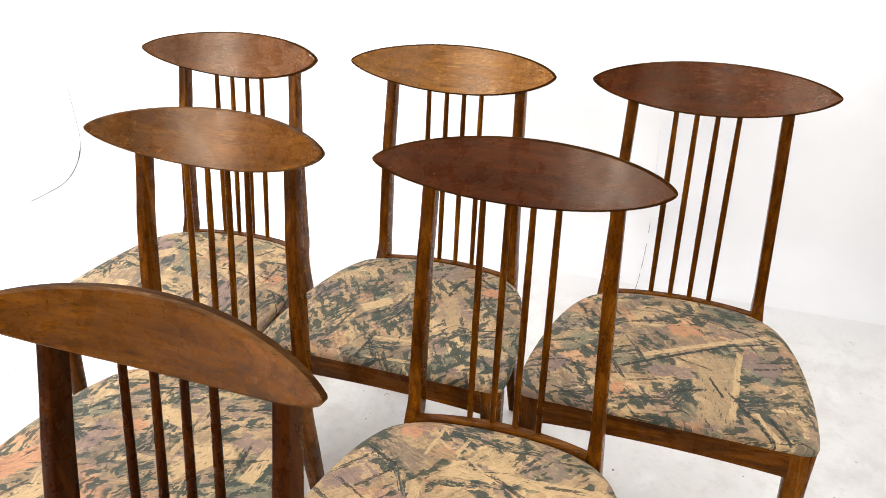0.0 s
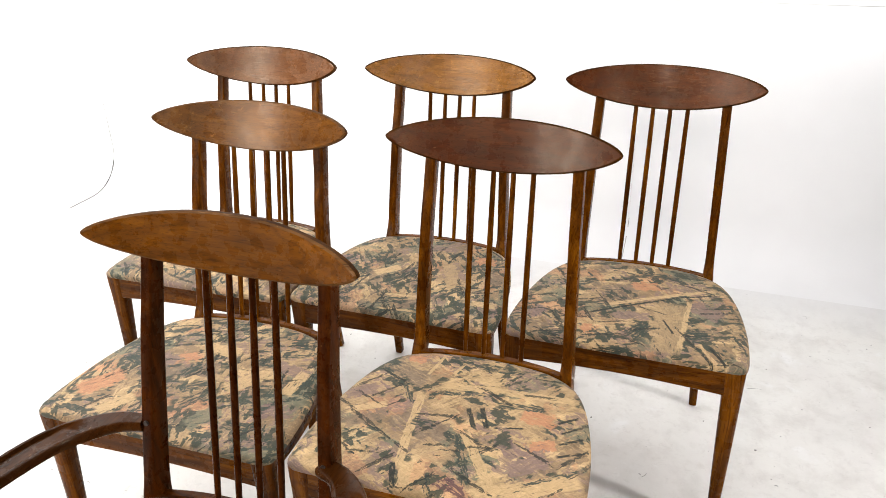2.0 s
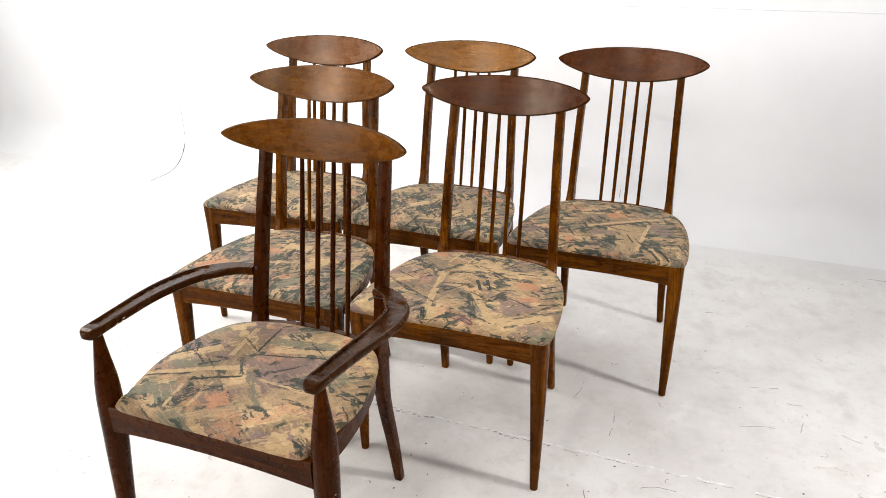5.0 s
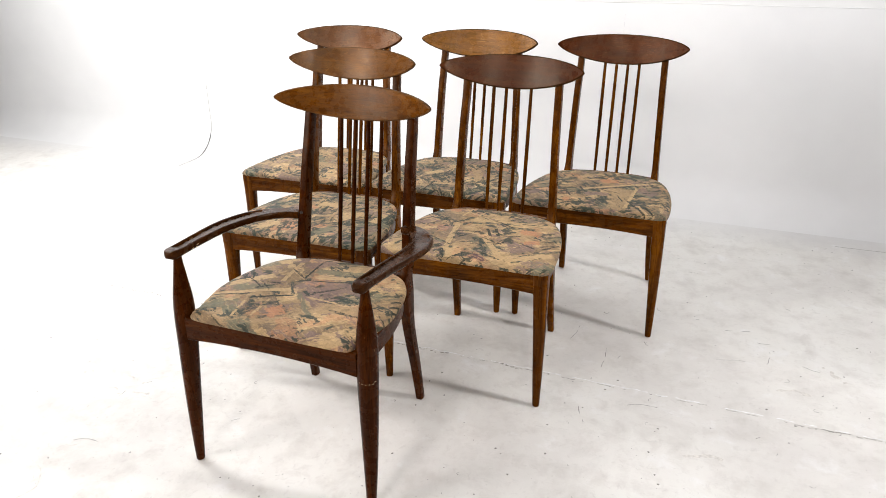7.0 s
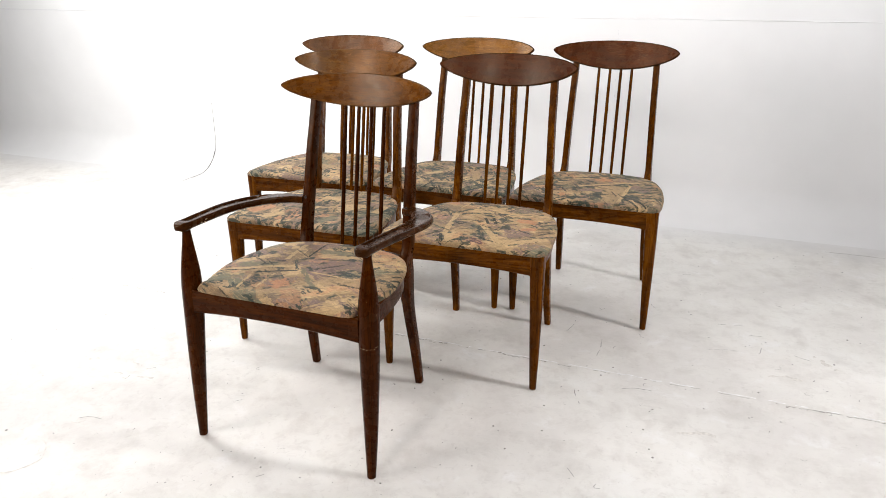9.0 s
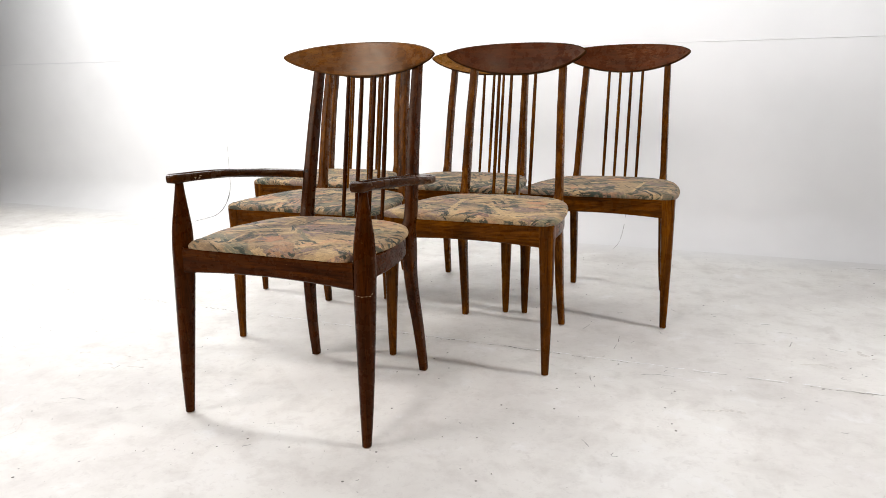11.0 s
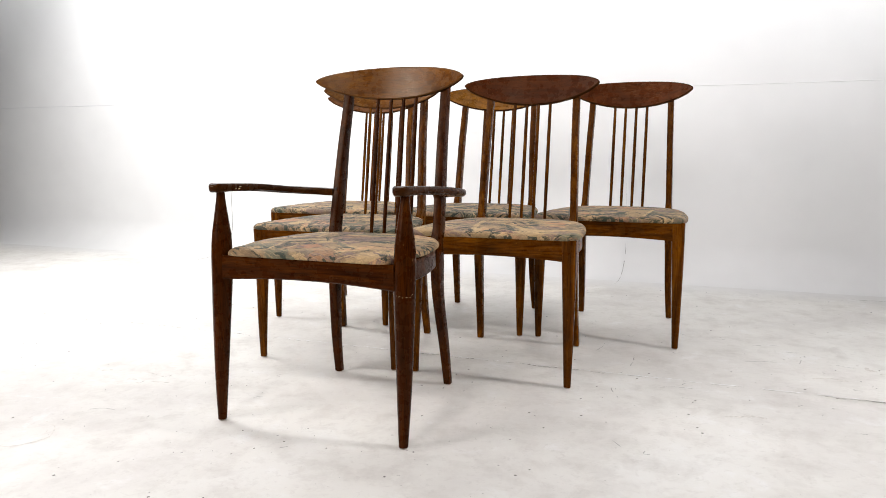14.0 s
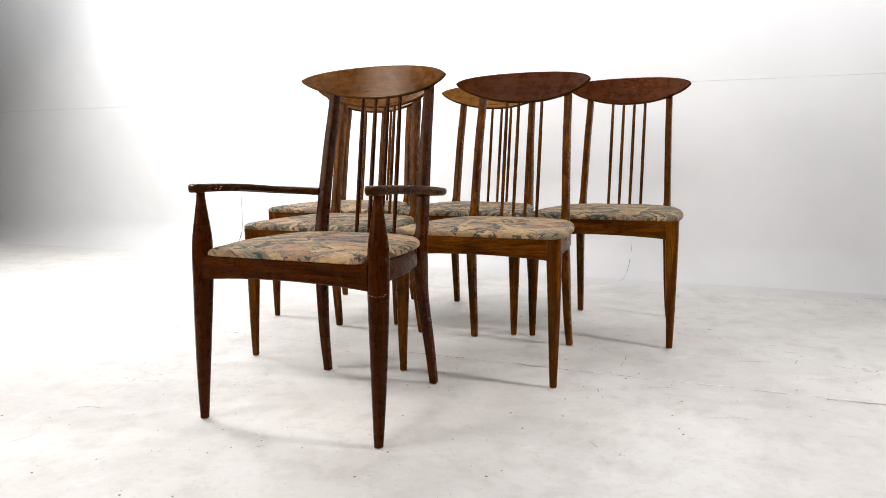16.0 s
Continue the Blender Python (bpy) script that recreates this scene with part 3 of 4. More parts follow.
def frame_parts(ob, up, across, deep, arm, form=SIDE_CREST):
    rear_foot = (0.187, 0.245) if arm else (0.178, 0.236)
    for s in (-1, 1):
        bm = bmesh.new()
        fx, fy = rear_foot
        if arm:
            foot, mid, top = ARM_POST
            wide = 0.0105
        else:
            foot, mid, top = SIDE_POST
            wide = 0.0
        keys = [(s * fx, fy, 0.004, 0.021, 0.025, 0.005), (s * (fx - 0.004), fy - 0.018, 0.13, 0.024, 0.030, 0.005), (s * 0.1725, 0.204, 0.28, 0.0265, 0.038, 0.006), (s * 0.1695, 0.1945, 0.39, 0.0275, 0.049, 0.006),
                (s * 0.167, foot[1] - 0.0115, 0.440, 0.0255, 0.050, 0.005)]
        for (x, y, w, d), z in zip((foot, [0.72 * a + 0.28 * b for a, b in zip(foot, mid)], mid, [0.5 * (a + b) for a, b in zip(mid, top)], top), (0.478, 0.548, 0.72, 0.80, 0.886)):
            keys.append((s * x, y, z, w, d, 0.0035))
        # the arm chair's back stands a little to one side
        keys = [(x + wide * min(1, max(0, (z - 0.2) / 0.25)), y, z, w, d, r) for x, y, z, w, d, r in keys]
        upright(bm, keys)
        leg = part("rear_leg", bm, up, ob, "rear leg running up into the flat back post")
        glide(leg, s * fx, fy, 0.0105)
        if arm:
            bm = bmesh.new()
            rings = [[(s * 0.1665 + 0.0105 + 0.0045 * math.cos(a), y, 0.587 + 0.0045 * math.sin(a)) for a in (k * math.pi / 5 for k in range(10))] for y in (0.2050, 0.2010)]
            loft(bm, rings)
            part("screw_plug", bm, plug_dark, leg, "small dark round screw plug")
    for x in (-0.0635, -0.021, 0.021, 0.0635):
        bm = bmesh.new()
        lean = 0.013 if arm else 0.0
        top = crest_point(x + lean, -crest_half(x + lean, form) + 0.012, 0.008, form)
        rod(bm, (x + 1.6 * lean, 0.206 if arm else 0.216, 0.43), top, 0.0052, 0.0064)
        part("spindle", bm, up, ob)
    bm = bmesh.new()
    band(bm, [Vector((x, 0.200 + 0.024 * (1 - (x / 0.16) ** 2))) for x in (0.16 * (1 - k / 8) for k in range(17))], 0.388, 0.446, 0.020, 0.0)
    part("back_rail", bm, across, ob)
    bm = bmesh.new()
    half, front = (0.246, -0.2325) if arm else (0.226, -0.2265)
    band(bm, [Vector((half * (k / 10 - 1), front)) for k in range(21)], 0.380 if arm else 0.377, 0.444 if arm else 0.442, 0.022, 0.011 if arm else 0.009)
    part("front_apron", bm, across, ob, "shallow arched front apron")
    for s in (-1, 1):
        line = spline([(s * 0.247, -0.20), (s * 0.249, -0.12), (s * 0.243, -0.03), (s * 0.226, 0.06), (s * 0.203, 0.12), (s * 0.170, 0.172)], 4)
        bm = bmesh.new()
        band(bm, line if s > 0 else line[::-1], 0.386, 0.440, 0.020)
        part("side_apron", bm, deep, ob)


def side_chair(face, cloth, label):
    ob = new("dining_chair")
    tagged(ob, label, "chair", "set of dining chairs")
    cushion(ob, cloth, False)
    crest_rail(ob, face, face is crest_brown)
    frame_parts(ob, wood_up, wood_across, wood_deep, False)
    for s in (-1, 1):
        bm = bmesh.new()
        upright(bm, [(s * 0.244, -0.225, 0.004, 0.021, 0.021, 0.0095), (s * 0.2443, -0.221, 0.12, 0.029, 0.029, 0.012), (s * 0.2435, -0.2135, 0.27, 0.0375, 0.0375, 0.014), (s * 0.2425, -0.2090, 0.372, 0.0415, 0.0415, 0.012), (s * 0.2420, -0.2080, 0.41, 0.0432, 0.0432, 0.010), (s * 0.2420, -0.2078, 0.4415, 0.0436, 0.0436, 0.009)], 4)
        leg = part("front_leg", bm, wood_up, ob, "tapered front leg with rounded corners")
        glide(leg, s * 0.244, -0.225, 0.009)
    return ob


def arm_rest(ob, s):
    """A flat arm that sweeps out from the back post and forward to a round tip, dished on top."""
    keys = [(0.262, -0.2375 + 0.0195 * (1 - math.cos(radians(a))), 0.616, 0.039 * math.sin(radians(a)), 0.0118 * math.sin(radians(a)) ** 0.6) for a in (9, 26, 45, 66, 90)]
    keys += [(x, y, z, w, 0.0105) for x, y, z, w in ((0.264, -0.185, 0.615, 0.041), (0.270, -0.110, 0.611, 0.044), (0.277, -0.030, 0.605, 0.050), (0.278, 0.045, 0.597, 0.057),
             (0.268, 0.115, 0.589, 0.057), (0.240, 0.165, 0.584, 0.050), (0.207, 0.198, 0.580, 0.039), (0.170, 0.212, 0.577, 0.030))]
    rows = spline([Vector(k) for k in keys], 4)
    n, rings = len(rows), []
    for i, (x, y, z, w, h) in enumerate(rows):
        t = Vector(rows[min(i + 1, n - 1)][:2]) - Vector(rows[max(i - 1, 0)][:2])
        t.normalize()
        o = Vector((t.y, -t.x))
        u = i / (n - 1)
        dish = 0.0058 * min(1, max(0, (u - 0.37) * 22), max(0, (0.81 - u) * 18))
        prof = [(0.5, 0), (0.485, 0.55 * h), (0.44, 0.9 * h), (0.375, h), (0.335, h - 0.1 * dish), (0.31, h - dish), (-0.31, h - dish), (-0.335, h - 0.1 * dish), (-0.375, h), (-0.44, 0.9 * h), (-0.485, 0.55 * h), (-0.5, 0), (-0.47, -0.6 * h), (-0.36, -h), (0.36, -h), (0.47, -0.6 * h)]
        rings.append([(s * (x + o.x * k * w), y + o.y * k * w, z + q) for k, q in prof])
    bm = bmesh.new()
    loft(bm, rings)
    part("armrest", bm, arm_wood, ob, "dark glossy curved armrest dished on top")


def arm_chair(face, cloth, label):
    ob = new("armchair")
    tagged(ob, label, "chair", "set of dining chairs")
    cushion(ob, cloth, True)
    crest_rail(ob, face, True, ARM_CREST)
    frame_parts(ob, dark_up, dark_across, dark_deep, True, ARM_CREST)
    for s in (-1, 1):
        arm_rest(ob, s)
        keys = spline([(0.266, -0.238, 0.004, 0.0115), (0.2665, -0.230, 0.12, 0.0175), (0.2655, -0.220, 0.26, 0.0230), (0.264, -0.212, 0.37, 0.0265), (0.264, -0.208, 0.44, 0.0270), (0.264, -0.205, 0.49, 0.0248), (0.264, -0.203, 0.54, 0.0180), (0.264, -0.201, 0.588, 0.0115), (0.264, -0.200, 0.611, 0.0100)], 4)
        bm = bmesh.new()
        loft(bm, [[(s * x + r * math.cos(2 * math.pi * k / 18), y + r * math.sin(2 * math.pi * k / 18), z) for k in range(18)] for x, y, z, r in keys])
        leg = part("front_leg", bm, dark_up, ob, "turned front leg swelling at the seat and thin under the arm")
        glide(leg, s * 0.266, -0.238, 0.0095)
        if s > 0:
            bm = bmesh.new()
            for k in range(9):
                a, z, w = radians(188 + 19 * k + random.uniform(-5, 5)), 0.372 + random.uniform(-0.003, 0.003), radians(random.uniform(2, 6))
                r = 0.0268
                loft(bm, [[(0.264 + q * math.cos(b), -0.212 + q * math.sin(b), z + h) for b, h in ((a - w, 0.0), (a, -0.0008), (a + w, 0.0004), (a, 0.0012))] for q in (r, r + 0.0004)])
            part("worn_ring", bm, bare_wood, leg, "broken ring of pale chips round the leg")
        else:
            bm = bmesh.new()
            for x, y, z in ((-0.2418, -0.165, 0.612), (-0.2425, -0.150, 0.610), (-0.2430, -0.145, 0.615)):
                loft(bm, [[(x + q, y + u * random.uniform(0.6, 1.3), z + h) for u, h in ((-0.004, 0.0), (0, -0.0015), (0.004, 0.0), (0, 0.0015))] for q in (0.0, 0.0006)])
            part("nick", bm, bare_wood, ob, "pale nicks in the finish of the arm")
    return ob


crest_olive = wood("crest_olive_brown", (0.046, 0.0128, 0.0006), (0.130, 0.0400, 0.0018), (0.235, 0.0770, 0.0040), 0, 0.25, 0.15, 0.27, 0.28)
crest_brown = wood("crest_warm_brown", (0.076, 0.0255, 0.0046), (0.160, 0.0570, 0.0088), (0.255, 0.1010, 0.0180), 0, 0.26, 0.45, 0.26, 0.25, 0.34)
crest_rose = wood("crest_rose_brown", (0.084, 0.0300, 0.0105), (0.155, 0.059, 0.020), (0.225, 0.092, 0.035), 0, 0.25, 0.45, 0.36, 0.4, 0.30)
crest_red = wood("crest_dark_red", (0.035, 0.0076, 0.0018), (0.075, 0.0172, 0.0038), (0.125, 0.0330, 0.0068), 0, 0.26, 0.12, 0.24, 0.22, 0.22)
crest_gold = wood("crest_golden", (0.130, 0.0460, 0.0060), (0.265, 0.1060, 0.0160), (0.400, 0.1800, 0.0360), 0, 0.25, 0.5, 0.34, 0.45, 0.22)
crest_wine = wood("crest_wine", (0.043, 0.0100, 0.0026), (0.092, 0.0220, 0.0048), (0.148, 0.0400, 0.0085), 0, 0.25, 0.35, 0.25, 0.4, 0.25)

# large strokes of each seat's cloth: centre x, y, angle in degrees, length and width, in centimetres; some stripes at
# the right edge paint in the shading of pleats
arm_pale = {
    "sand": ((13.7, -8.8, 10, 16, 5),),
    "taupe": ((-11.6, 6.8, 7, 5.8, 2.5),),
    "mauve": ((7.9, 1.7, 7, 12.4, 6), (-5.4, 13.3, 38, 9.3, 4),),
    "peach": ((-2.5, -15.2, 44, 4.8, 5), (13.6, 16, 34, 6.3, 3.6),),
    "sage": ((2.2, -9.4, -47, 12.8, 1.5), (-15.4, -5.3, 20, 11.1, 3.4), (3.2, 10, 10, 16.4, 3.4), (-20.6, -17.3, 33, 6.8, 4),),
    "cream": ((-10.7, 6.3, -84, 13, 1.3), (7.2, 7.8, 16, 20, 2.2), (-18.9, -1.5, 41, 12.3, 3), (-14.6, -7.8, 25, 22.3, 1.6), (-12.4, -16.9, -83, 8.1, 0.8), (-7.3, -14.6, -89, 9.2, 0.8), (7.9, -6.4, -4, 12.8, 0.8), (22.8, 6.9, 45, 3.9, 1.5), (-15.7, 12.7, 48, 6, 2.5),),
}
arm_dark = {
    "slate": ((-5.1, -2.5, -58, 8.3, 1.1), (-10.2, -15.5, 74, 4.9, 4), (-6, -12, 22, 4.4, 2.4), (6.6, 9, 16, 5.2, 1), (12.1, -4.2, -2, 6.4, 2.6), (22.5, -4.3, -10, 4.8, 2),),
    # the last three paint the dark of pleats at the right edge
    "ink": ((-5.6, 8.9, -85, 11.7, 0.6), (6.1, 4.9, 15, 21.7, 0.5), (-19.9, -11.2, 21, 12.7, 0.6), (-7.7, -8.7, 25, 11.7, 0.8), (-22, 0.1, -69, 4.2, 0.7), (-20.1, 1, -63, 4.6, 0.7), (25.1, -1.5, 41, 4.1, 0.8), (24.2, 1, 43, 3.9, 0.7), (26.8, -3.5, 39, 3, 0.8),),
}
red_pale = {
    "sand": ((-1.3, -13.2, -25, 7.3, 4.5),),
    "taupe": ((-17.4, -8, 34, 8, 3),),
    "mauve": ((16, -11.5, 33, 7.5, 4), (-21.9, -0, 31, 6.7, 4),),
    "peach": ((15.1, 1.6, -2, 6.6, 4), (17.2, -5.7, 28, 5.6, 2.6), (-14.6, 13.9, -4, 3.7, 3),),
    "plum": ((4.5, -20.8, -19, 6, 2.8),),
    "cream": ((-9.8, 13, 82, 8.3, 0.7), (-4.4, 14.2, 75, 7, 0.8), (-7.9, -8.2, -82, 22, 1.8), (7.5, 7.8, 6, 28.3, 2.2), (6.5, -12.3, -56, 14.3, 2), (19, -16.1, 31, 15.4, 4), (-18.6, -4.8, 30, 8.5, 2), (-4.3, -21.2, -80, 8.5, 2.5),),
}
red_dark = {
    "slate": ((-5.3, 16.2, 2, 5.1, 3), (4, 15.4, -1, 9.7, 2.6), (-12.5, 2.3, -54, 8.2, 1.1), (-17.5, 6.6, -44, 6.8, 1.1), (-0.4, 4.9, 13, 15.4, 1.2), (10.9, 4, 10, 9.8, 1.8), (-5.7, -6.2, -10, 5.1, 2.5), (4.1, -13.5, -65, 13.3, 1.5), (20.7, -13.4, 35, 11.2, 0.9), (0.1, -21.3, -73, 5.5, 1.1),),
    # the four from x 20.7 to 22.9 are pleat shade painted in
    "ink": ((2.4, -2, -63, 5.9, 1), (4.9, -1.4, -67, 6.2, 1), (10.2, -2.9, 16, 5.6, 0.5), (20.7, 2.9, 39, 4.8, 0.6), (21.9, 0.3, 39, 4.7, 0.6), (22.4, -2.8, 36, 5.4, 0.6), (22.9, -6.4, 30, 5.8, 0.6), (-6.7, -20.8, -72, 6.1, 1.1),),
}
wine_pale = {
    "sand": ((9.4, -11.9, -88, 21.2, 7), (-11, -3.6, 41, 7, 3),),
    "mauve": ((17.1, -2.4, -26, 8.3, 5), (0.6, -9.5, 10, 8.7, 3), (-21.2, -13.5, 53, 5.7, 3),),
    "peach": ((2.3, 5.6, 15, 6.6, 4), (-8.6, -17.7, 43, 2.9, 2.6),),
    "sage": ((-18.6, -4.7, 56, 8.4, 4),),
    # the stroke at 19.1, -21.2 paints a lit pleat
    "cream": ((6.6, 1.3, 31, 29.2, 1.2), (12.9, -9.4, 88, 20.9, 1.2), (-4.4, -24.7, -29, 5.8, 4), (19.1, -21.2, -56, 9.8, 0.8), (-7.1, 8.6, 63, 5.2, 1.5),),
}
wine_dark = {
    "slate": ((-12.5, 3.5, 44, 7.4, 2.2), (5.1, 12.5, -9, 10.1, 2.4), (15.8, -13.6, 42, 5.1, 5), (15.1, -7.7, 43, 4.4, 2), (3.2, -15.1, 59, 7.3, 4), (-1.6, -24.8, 5, 7.1, 3), (-16.2, -22.1, -9, 5.2, 3),),
    # those at 20.8 and 19.4 paint shade between corner pleats
    "ink": ((0.7, -4.3, 34, 24.4, 0.7), (15.8, 4.7, 25, 10.9, 0.5), (20.8, -20.8, -55, 7.2, 0.6), (19.4, -23.2, -52, 6.7, 0.6), (9.2, -11.8, -63, 6.1, 0.5),),
}
brown_pale = {
    "mauve": ((18.1, 2.6, -11, 8.7, 3.6), (-11.4, -3.3, 71, 8.4, 5),),
    "peach": ((-19.4, -12.3, 53, 9.7, 5), (-6.1, 1.1, 0, 5, 2.4),),
    "sage": ((8.3, -16.4, 58, 6.9, 4),),
    "cream": ((11.1, -3.1, 48, 10.8, 4), (-0.4, 5, -3, 8.5, 4), (20.9, -1.2, 83, 8.3, 3), (-11.6, -17.5, 54, 7.9, 3),),
}
brown_dark = {
    "slate": ((-16.4, -3.4, -17, 7.6, 2.6), (-3.2, -3.3, 56, 5, 2.6), (1, -8.1, 35, 6.3, 2.6), (3.4, -12.5, 57, 5.9, 2), (2.9, 14.4, 30, 6.6, 2), (15.5, 11.9, 0, 5.1, 2.6), (17, 7.9, 24, 6.5, 1.4), (17, -16.8, 7, 7.7, 2.6), (23.3, 0.5, 84, 6.1, 2), (-12, -23.1, 45, 7.4, 2),),
}
gold_pale = {
    "sand": ((9.9, -2.6, -66, 13.6, 3.6),),
    "taupe": ((21.9, -0.8, -7, 4.4, 4),),
    "mauve": ((3, 12.1, 1, 7.4, 3),),
    "peach": ((16.4, 8.4, 13, 5.1, 4),),
    "cream": ((-7.3, -4.2, 44, 7.1, 3), (1.6, -15.4, 6, 9.9, 0.8), (3.3, -21.9, 5, 11.6, 0.8), (22.2, -13.6, 3, 6.3, 2.5),),
}
gold_dark = {
    "slate": ((-13.9, -9.3, 74, 9.6, 3), (-10, 1, 25, 8.9, 2.4), (-2.3, -6.7, 60, 9, 3), (-0.2, -18.3, 15, 7.6, 3), (14.7, -8.8, -15, 4.6, 3.4),),
    "ink": ((19.2, -6.4, 18, 5.1, 0.5), (20.2, -8.3, 18, 5.7, 0.5), (14, 12.2, -33, 5.4, 0.6), (17.5, 14.4, -41, 7.4, 0.6),),
}
rose_pale = {
    "peach": ((20.3, 0.5, 9, 4.2, 3),),
    "sage": ((-6.7, 4.4, -48, 15.9, 2.4), (6.6, 12.6, 31, 11.5, 3),),
    "cream": ((-13.3, 3.4, 43, 7.8, 4), (11.8, 1, 54, 8.6, 3), (18.6, 9.4, 6, 7.4, 2.5),),
}
rose_dark = {
    "slate": ((24.6, -8.4, 61, 7.3, 2.4), (-17.9, -4.5, 46, 3.9, 1.6),),
    "ink": ((12.3, 11.5, 56, 5.4, 0.5), (-22, -7.6, 48, 5.2, 0.5),),
}
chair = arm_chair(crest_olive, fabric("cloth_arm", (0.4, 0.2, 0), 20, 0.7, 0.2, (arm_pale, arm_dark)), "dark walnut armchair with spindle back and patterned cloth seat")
chair.matrix_basis = pose(0.065, 0.025, 0, 0, 0, 0.0)
for face, cloth, place, label in (
    (crest_brown, ((1.3, 0.9, 0), -35, 1.0, 0.9, (brown_pale, brown_dark)), (-0.2133, 0.5558, 2.1), "walnut dining chair with warm brown crest, behind the armchair"),
    (crest_rose, ((2.7, 0.1, 0), 75, 0.5, 0.55, (rose_pale, rose_dark)), (-0.5029, 1.0714, 2.14), "walnut dining chair with scuffed rosy brown crest, near the wall"),
    (crest_red, ((3.9, 1.6, 0), 10, 0.6, 0.3, (red_pale, red_dark)), (0.348, 0.5792, 1.06), "walnut dining chair with dark red-brown crest and cloth seat"),
    (crest_gold, ((5.2, 2.4, 0), -60, 0.6, 1.0, (gold_pale, gold_dark)), (0.0482, 1.1059, 0.4), "walnut dining chair with light golden crest, touching its neighbour"),
    (crest_wine, ((6.4, 3.3, 0), 40, 0.7, 0.9, (wine_pale, wine_dark)), (0.6044, 1.1226, 0.3), "walnut dining chair with dark wine crest, on the clear floor"),
):
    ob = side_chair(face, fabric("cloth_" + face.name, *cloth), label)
    ob.matrix_basis = pose(place[0], place[1], 0, 0, 0, place[2])


# ---- joints, seams and floor marks ----
def streak(bm, pts, width, lift=0.0012, gap=0.0):
    """A thin raised ribbon along points on the floor, uneven in width and broken by gaps."""
    last = None
    for i, p in enumerate(pts):
        a, b = pts[max(i - 1, 0)], pts[min(i + 1, len(pts) - 1)]
        t = (b - a).normalized()
        o = Vector((-t.y, t.x)) * width * random.uniform(0.3, 1.0) / 2
        cur = None if random.random() < gap else (bm.verts.new((p.x + o.x, p.y + o.y, lift)), bm.verts.new((p.x - o.x, p.y - o.y, lift)))
        if cur and last:
            bm.faces.new((last[0], last[1], cur[1], cur[0]))
        last = cur


def marks(name, bm, material, label, category):
    for v in [v for v in bm.verts if not v.link_faces]:
        bm.verts.remove(v)
    return tagged(part(name, bm, material, None), label, category, kind="structure")


random.seed(7)
bm = bmesh.new()
line = [Vector((-1.9 + 0.009 * k, 0.542 + 0.006 * noise.noise(Vector((k * 0.065, 0, 0))) + random.gauss(0, 0.0011))) for k in range(600)]
streak(bm, line, 0.0034, gap=0.42)
crumbs = []
for k in range(0, 600, 2):
    p = line[k] + Vector((0, random.gauss(0, 0.004)))
    if noise.noise(Vector((p.x * 3.1, 7, 0))) > 0.05:
        crumbs.append((p, p + Vector((random.uniform(0.004, 0.016), random.gauss(0, 0.003)))))
for a, b in crumbs:
    streak(bm, [a, a.lerp(b, 0.5) + Vector((0, random.gauss(0, 0.002))), b], random.choice((0.003, 0.005, 0.008)), 0.0014)
line = [Vector((-1.83 + 0.004 * noise.noise(Vector((0, k * 0.2, 3))), 0.5 + 0.02 * k)) for k in range(74)]
streak(bm, line, 0.003, gap=0.4)
line = [Vector((1.50 + 0.02 * k, 1.985 + 0.008 * noise.noise(Vector((k * 0.3, 9, 0))))) for k in range(60)]
streak(bm, line, 0.004, gap=0.08)
marks("floor_joint", bm, joint_pale, "dirt-filled saw joint across the concrete floor", "joint")
bm = bmesh.new()
line = [Vector((-0.55 + 0.012 * k, 0.551 + 0.008 * noise.noise(Vector((k * 0.31, 5, 0))))) for k in range(200)]
streak(bm, line, 0.0065, 0.0009, 0.15)
marks("floor_chip", bm, chip_white, "flaked pale paint along the floor joint", "chip")

# dried spill rings and rubbed smudges: centre x, y, radius, start and sweep in degrees, width
bm = bmesh.new()
for x, y, r, start, sweep, wide in ((-0.63, -0.48, 0.085, -150, 250, 0.006), (-0.60, -0.27, 0.034, 160, 230, 0.005), (-0.62, -0.48, 0.060, 20, 110, 0.004), (-0.86, 0.10, 0.09, 240, 55, 0.016), (-0.66, 0.16, 0.20, 255, 45, 0.012),
                                    (-0.70, -0.12, 0.16, 60, 30, 0.014), (1.32, 0.62, 0.10, 60, 60, 0.022), (1.55, 0.95, 0.14, 200, 40, 0.020), (1.12, 0.18, 0.12, 80, 50, 0.018)):
    n = max(6, int(r * radians(sweep) / 0.008))
    pts = []
    for k in range(n + 1):
        a = radians(start + sweep * k / n)
        q = r * (1 + 0.12 * noise.noise(Vector((k * 0.25, x * 9, y * 9))))
        pts.append(Vector((x + q * math.cos(a), y + q * math.sin(a))))
    streak(bm, pts, wide, 0.0007, 0.12)
marks("floor_stain", bm, stain_tan, "faint tan spill rings and smudges on the floor", "stain")

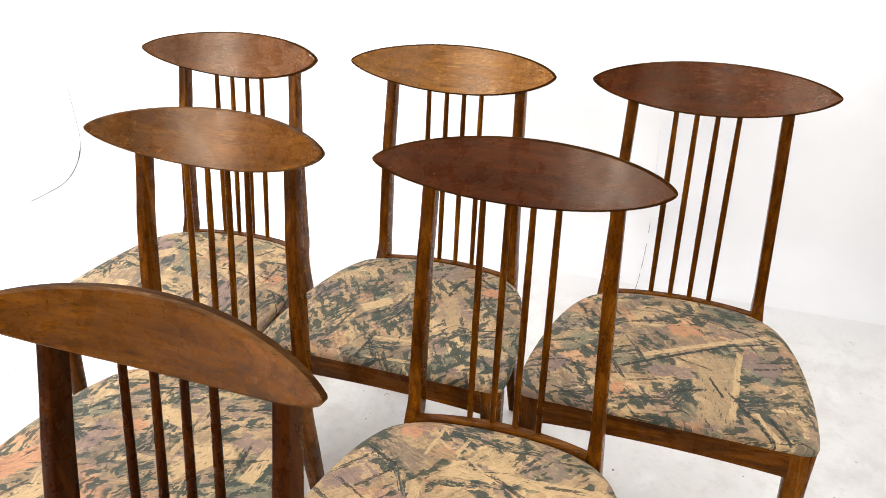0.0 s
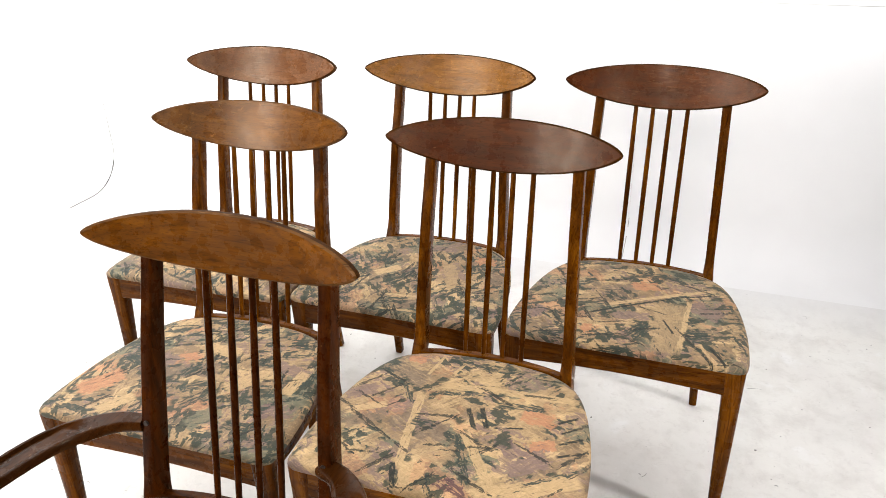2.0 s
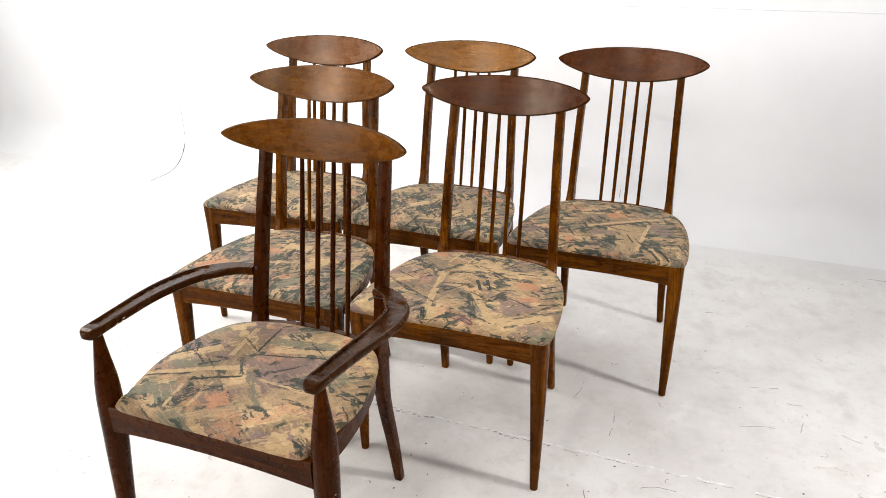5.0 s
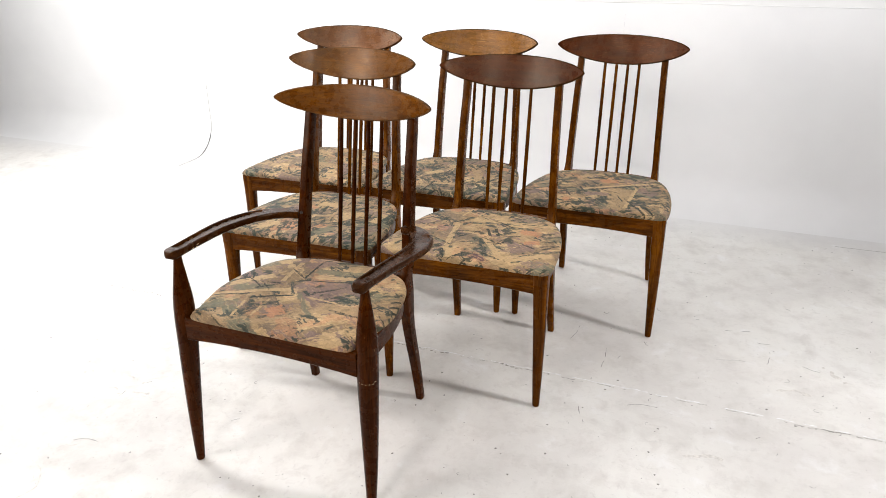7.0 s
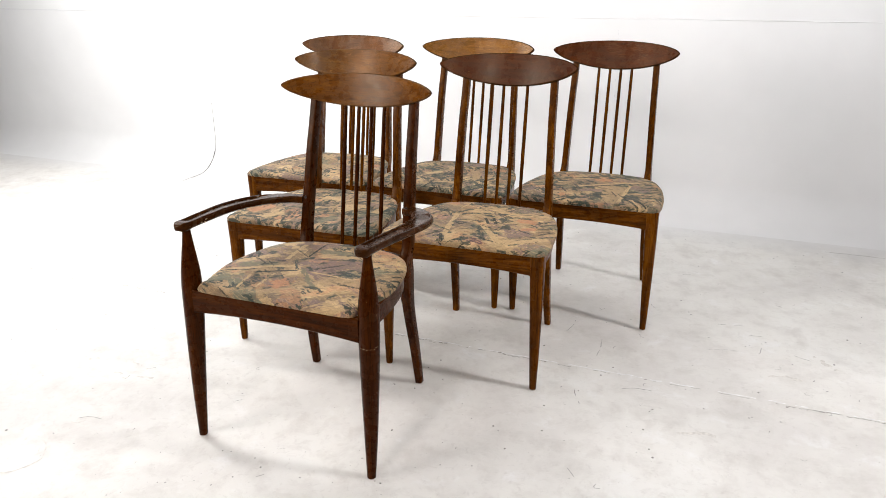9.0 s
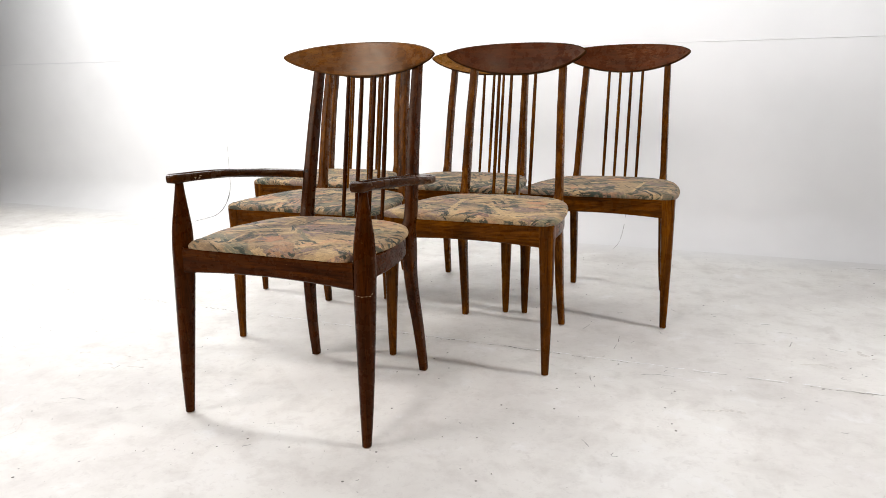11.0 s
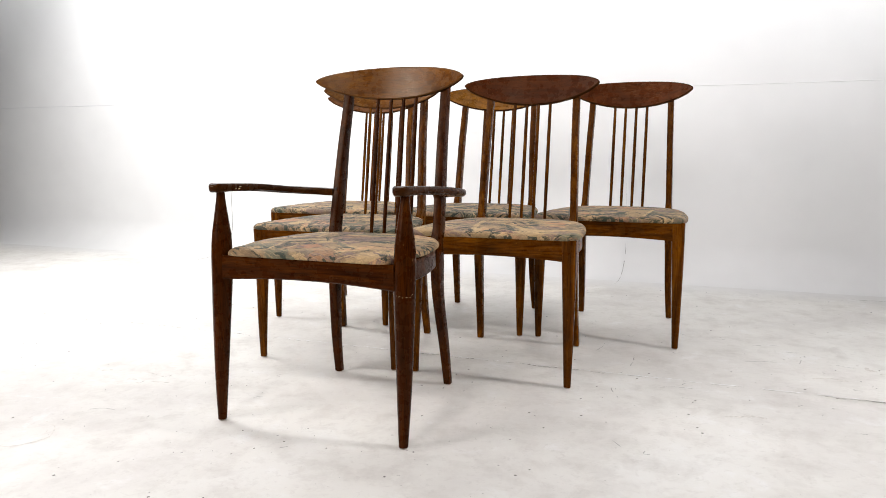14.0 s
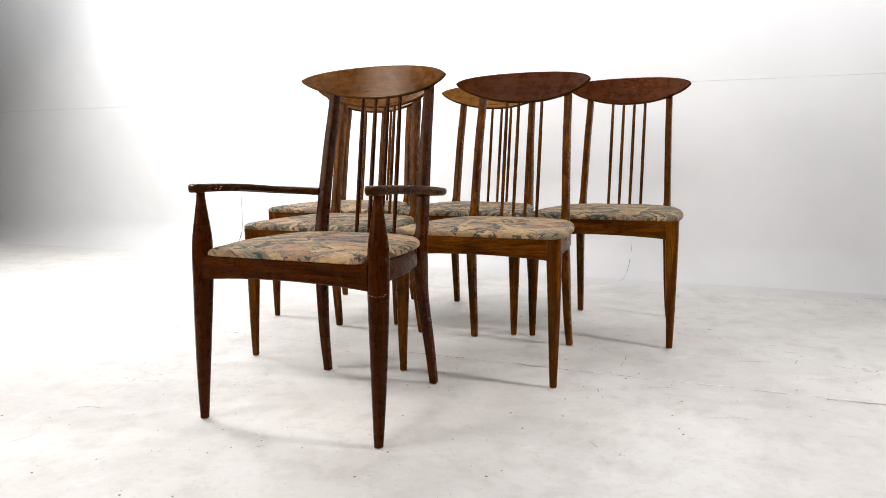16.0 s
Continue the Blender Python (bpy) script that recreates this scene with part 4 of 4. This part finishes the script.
# scratches: from x, y to x, y
SCRATCHES = [
    (0.73, 0.77, 0.72, 0.56), (0.79, 0.75, 0.79, 0.69), (0.68, 1.01, 0.69, 1.05), (0.85, 1.13, 0.87, 1.10), (1.08, 0.82, 1.24, 0.84), (1.24, 0.84, 1.25, 0.94),
    (1.18, 0.99, 1.25, 0.99), (1.10, 1.04, 1.18, 1.06), (0.93, 1.48, 0.97, 1.49), (1.33, 0.90, 1.40, 0.86), (0.82, 0.42, 0.94, 0.48), (1.28, 1.29, 1.33, 1.25),
    (0.72, 0.47, 0.75, 0.33), (0.60, 0.79, 0.61, 0.89), (0.79, 0.01, 0.83, -0.04), (1.28, 0.38, 1.28, 0.34),
    (-0.64, -0.06, -0.60, 0.04), (-0.23, -0.04, -0.21, -0.02), (0.05, -0.32, 0.07, -0.30), (-0.61, -0.29, -0.53, -0.26),
]
bm = bmesh.new()
for x0, y0, x1, y1 in SCRATCHES:
    a, b = Vector((x0, y0)), Vector((x1, y1))
    d = b - a
    side = Vector((-d.y, d.x)) * random.uniform(-0.18, 0.18)
    n = max(4, int(d.length / 0.012))
    streak(bm, [a.lerp(b, k / n) + side * math.sin(math.pi * k / n) + Vector((random.uniform(-1, 1), random.uniform(-1, 1))) * 0.0015 for k in range(n + 1)], 0.0028, gap=0.2)
for _ in range(170):
    p = Vector((random.uniform(-1.6, 2.2), random.uniform(-0.9, 2.0)))
    d = Vector((random.uniform(-1, 1), random.uniform(-1, 1))) * random.choice((0.004, 0.006, 0.012, 0.022))
    bend = Vector((-d.y, d.x)) * random.uniform(-0.6, 0.6)
    streak(bm, [p, p + d * 0.35 + bend, p + d * 0.7 + bend, p + d], random.choice((0.002, 0.0025, 0.004)))
tagged(part("floor_scuff", bm, scuff_grey, None), "grey scratches and scuffs scattered on the floor", "scuff", kind="stuff")
bm = bmesh.new()
for _ in range(300):
    x, y, r = random.uniform(-1.6, 2.2), random.uniform(-0.9, 2.0), random.choice((0.0014, 0.0018, 0.0024, 0.0036))
    loft(bm, [[(x + s * r * math.cos(k * 1.257) * random.uniform(0.6, 1.2), y + s * r * math.sin(k * 1.257), z) for k in range(5)] for s, z in ((1, 0.0004), (0.5, 0.0014))])
tagged(part("floor_grit", bm, joint_dirt, None), "dark grit and dirt specks on the floor", "grit", kind="stuff")


def wall_line(x_of, s0, s1, width, steps, gap, lift=0.0012):
    """A thin ribbon up the back wall and its cove; s runs along the floor, round the cove and up."""
    def at(s):
        arc = COVE * math.pi / 2
        if s < 0:
            return Vector((NORTH - COVE + s, lift))
        if s < arc:
            a = s / COVE
            return Vector((NORTH - COVE + (COVE - lift) * math.sin(a), COVE - (COVE - lift) * math.cos(a)))
        return Vector((NORTH - lift, COVE + s - arc))

    bm, last = bmesh.new(), None
    for k in range(steps + 1):
        s = s0 + (s1 - s0) * k / steps
        p, x, w = at(s), x_of(s), width * random.uniform(0.45, 1.0) / 2
        cur = None if random.random() < gap else (bm.verts.new((x - w, p.x, p.y)), bm.verts.new((x + w, p.x, p.y)))
        if cur and last:
            bm.faces.new((last[0], last[1], cur[1], cur[0]))
        last = cur
    return bm


bm = wall_line(lambda s: -2.09 + 0.004 * math.sin(s * 3), -0.15, 0.24, 0.0075, 40, 0.0, 0.002)
marks("wall_crack", bm, crack_dark, "thin dark crack curving from wall to floor", "crack")
bm = wall_line(lambda s: -2.09 + 0.004 * math.sin(s * 3), 0.24, 0.54, 0.0050, 30, 0.05)
marks("wall_crack", bm, scuff_grey, "hairline upper end of the wall crack", "crack")
bm = wall_line(lambda s: 0.455 + 0.006 * math.sin(s * 5), -0.08, 0.26, 0.0035, 36, 0.1)
marks("wall_crack", bm, scuff_grey, "thin grey crack curving from wall to floor", "crack")
bm = wall_line(lambda s: 0.455 + 0.003 * math.sin(s * 5), 0.26, 1.05, 0.0030, 60, 0.35)
marks("wall_seam", bm, seam_shade, "faint upright seam between wall sheets", "seam")


def level_seam(x0, x1, steps):
    bm, last = bmesh.new(), None
    for k in range(steps + 1):
        x = x0 + (x1 - x0) * k / steps
        z = 0.979 + 0.002 * noise.noise(Vector((x * 2, 0, 4)))
        w = random.uniform(0.5, 1.0) * 0.004
        cur = [bm.verts.new((x, y, z + q)) for y, q in ((NORTH - 0.0005, -w), (NORTH - 0.0022, 0.0), (NORTH - 0.0005, w * 0.6))]
        if last:
            for i in range(2):
                bm.faces.new((last[i], last[i + 1], cur[i + 1], cur[i]))
        last = cur
    return bm


marks("wall_seam", level_seam(-4.8, -2.5, 40), seam_shade, "level grey seam across the shaded wall", "seam")
marks("wall_seam", level_seam(-2.5, 4.0, 120), wall_paint, "level taped seam across the white wall", "seam")
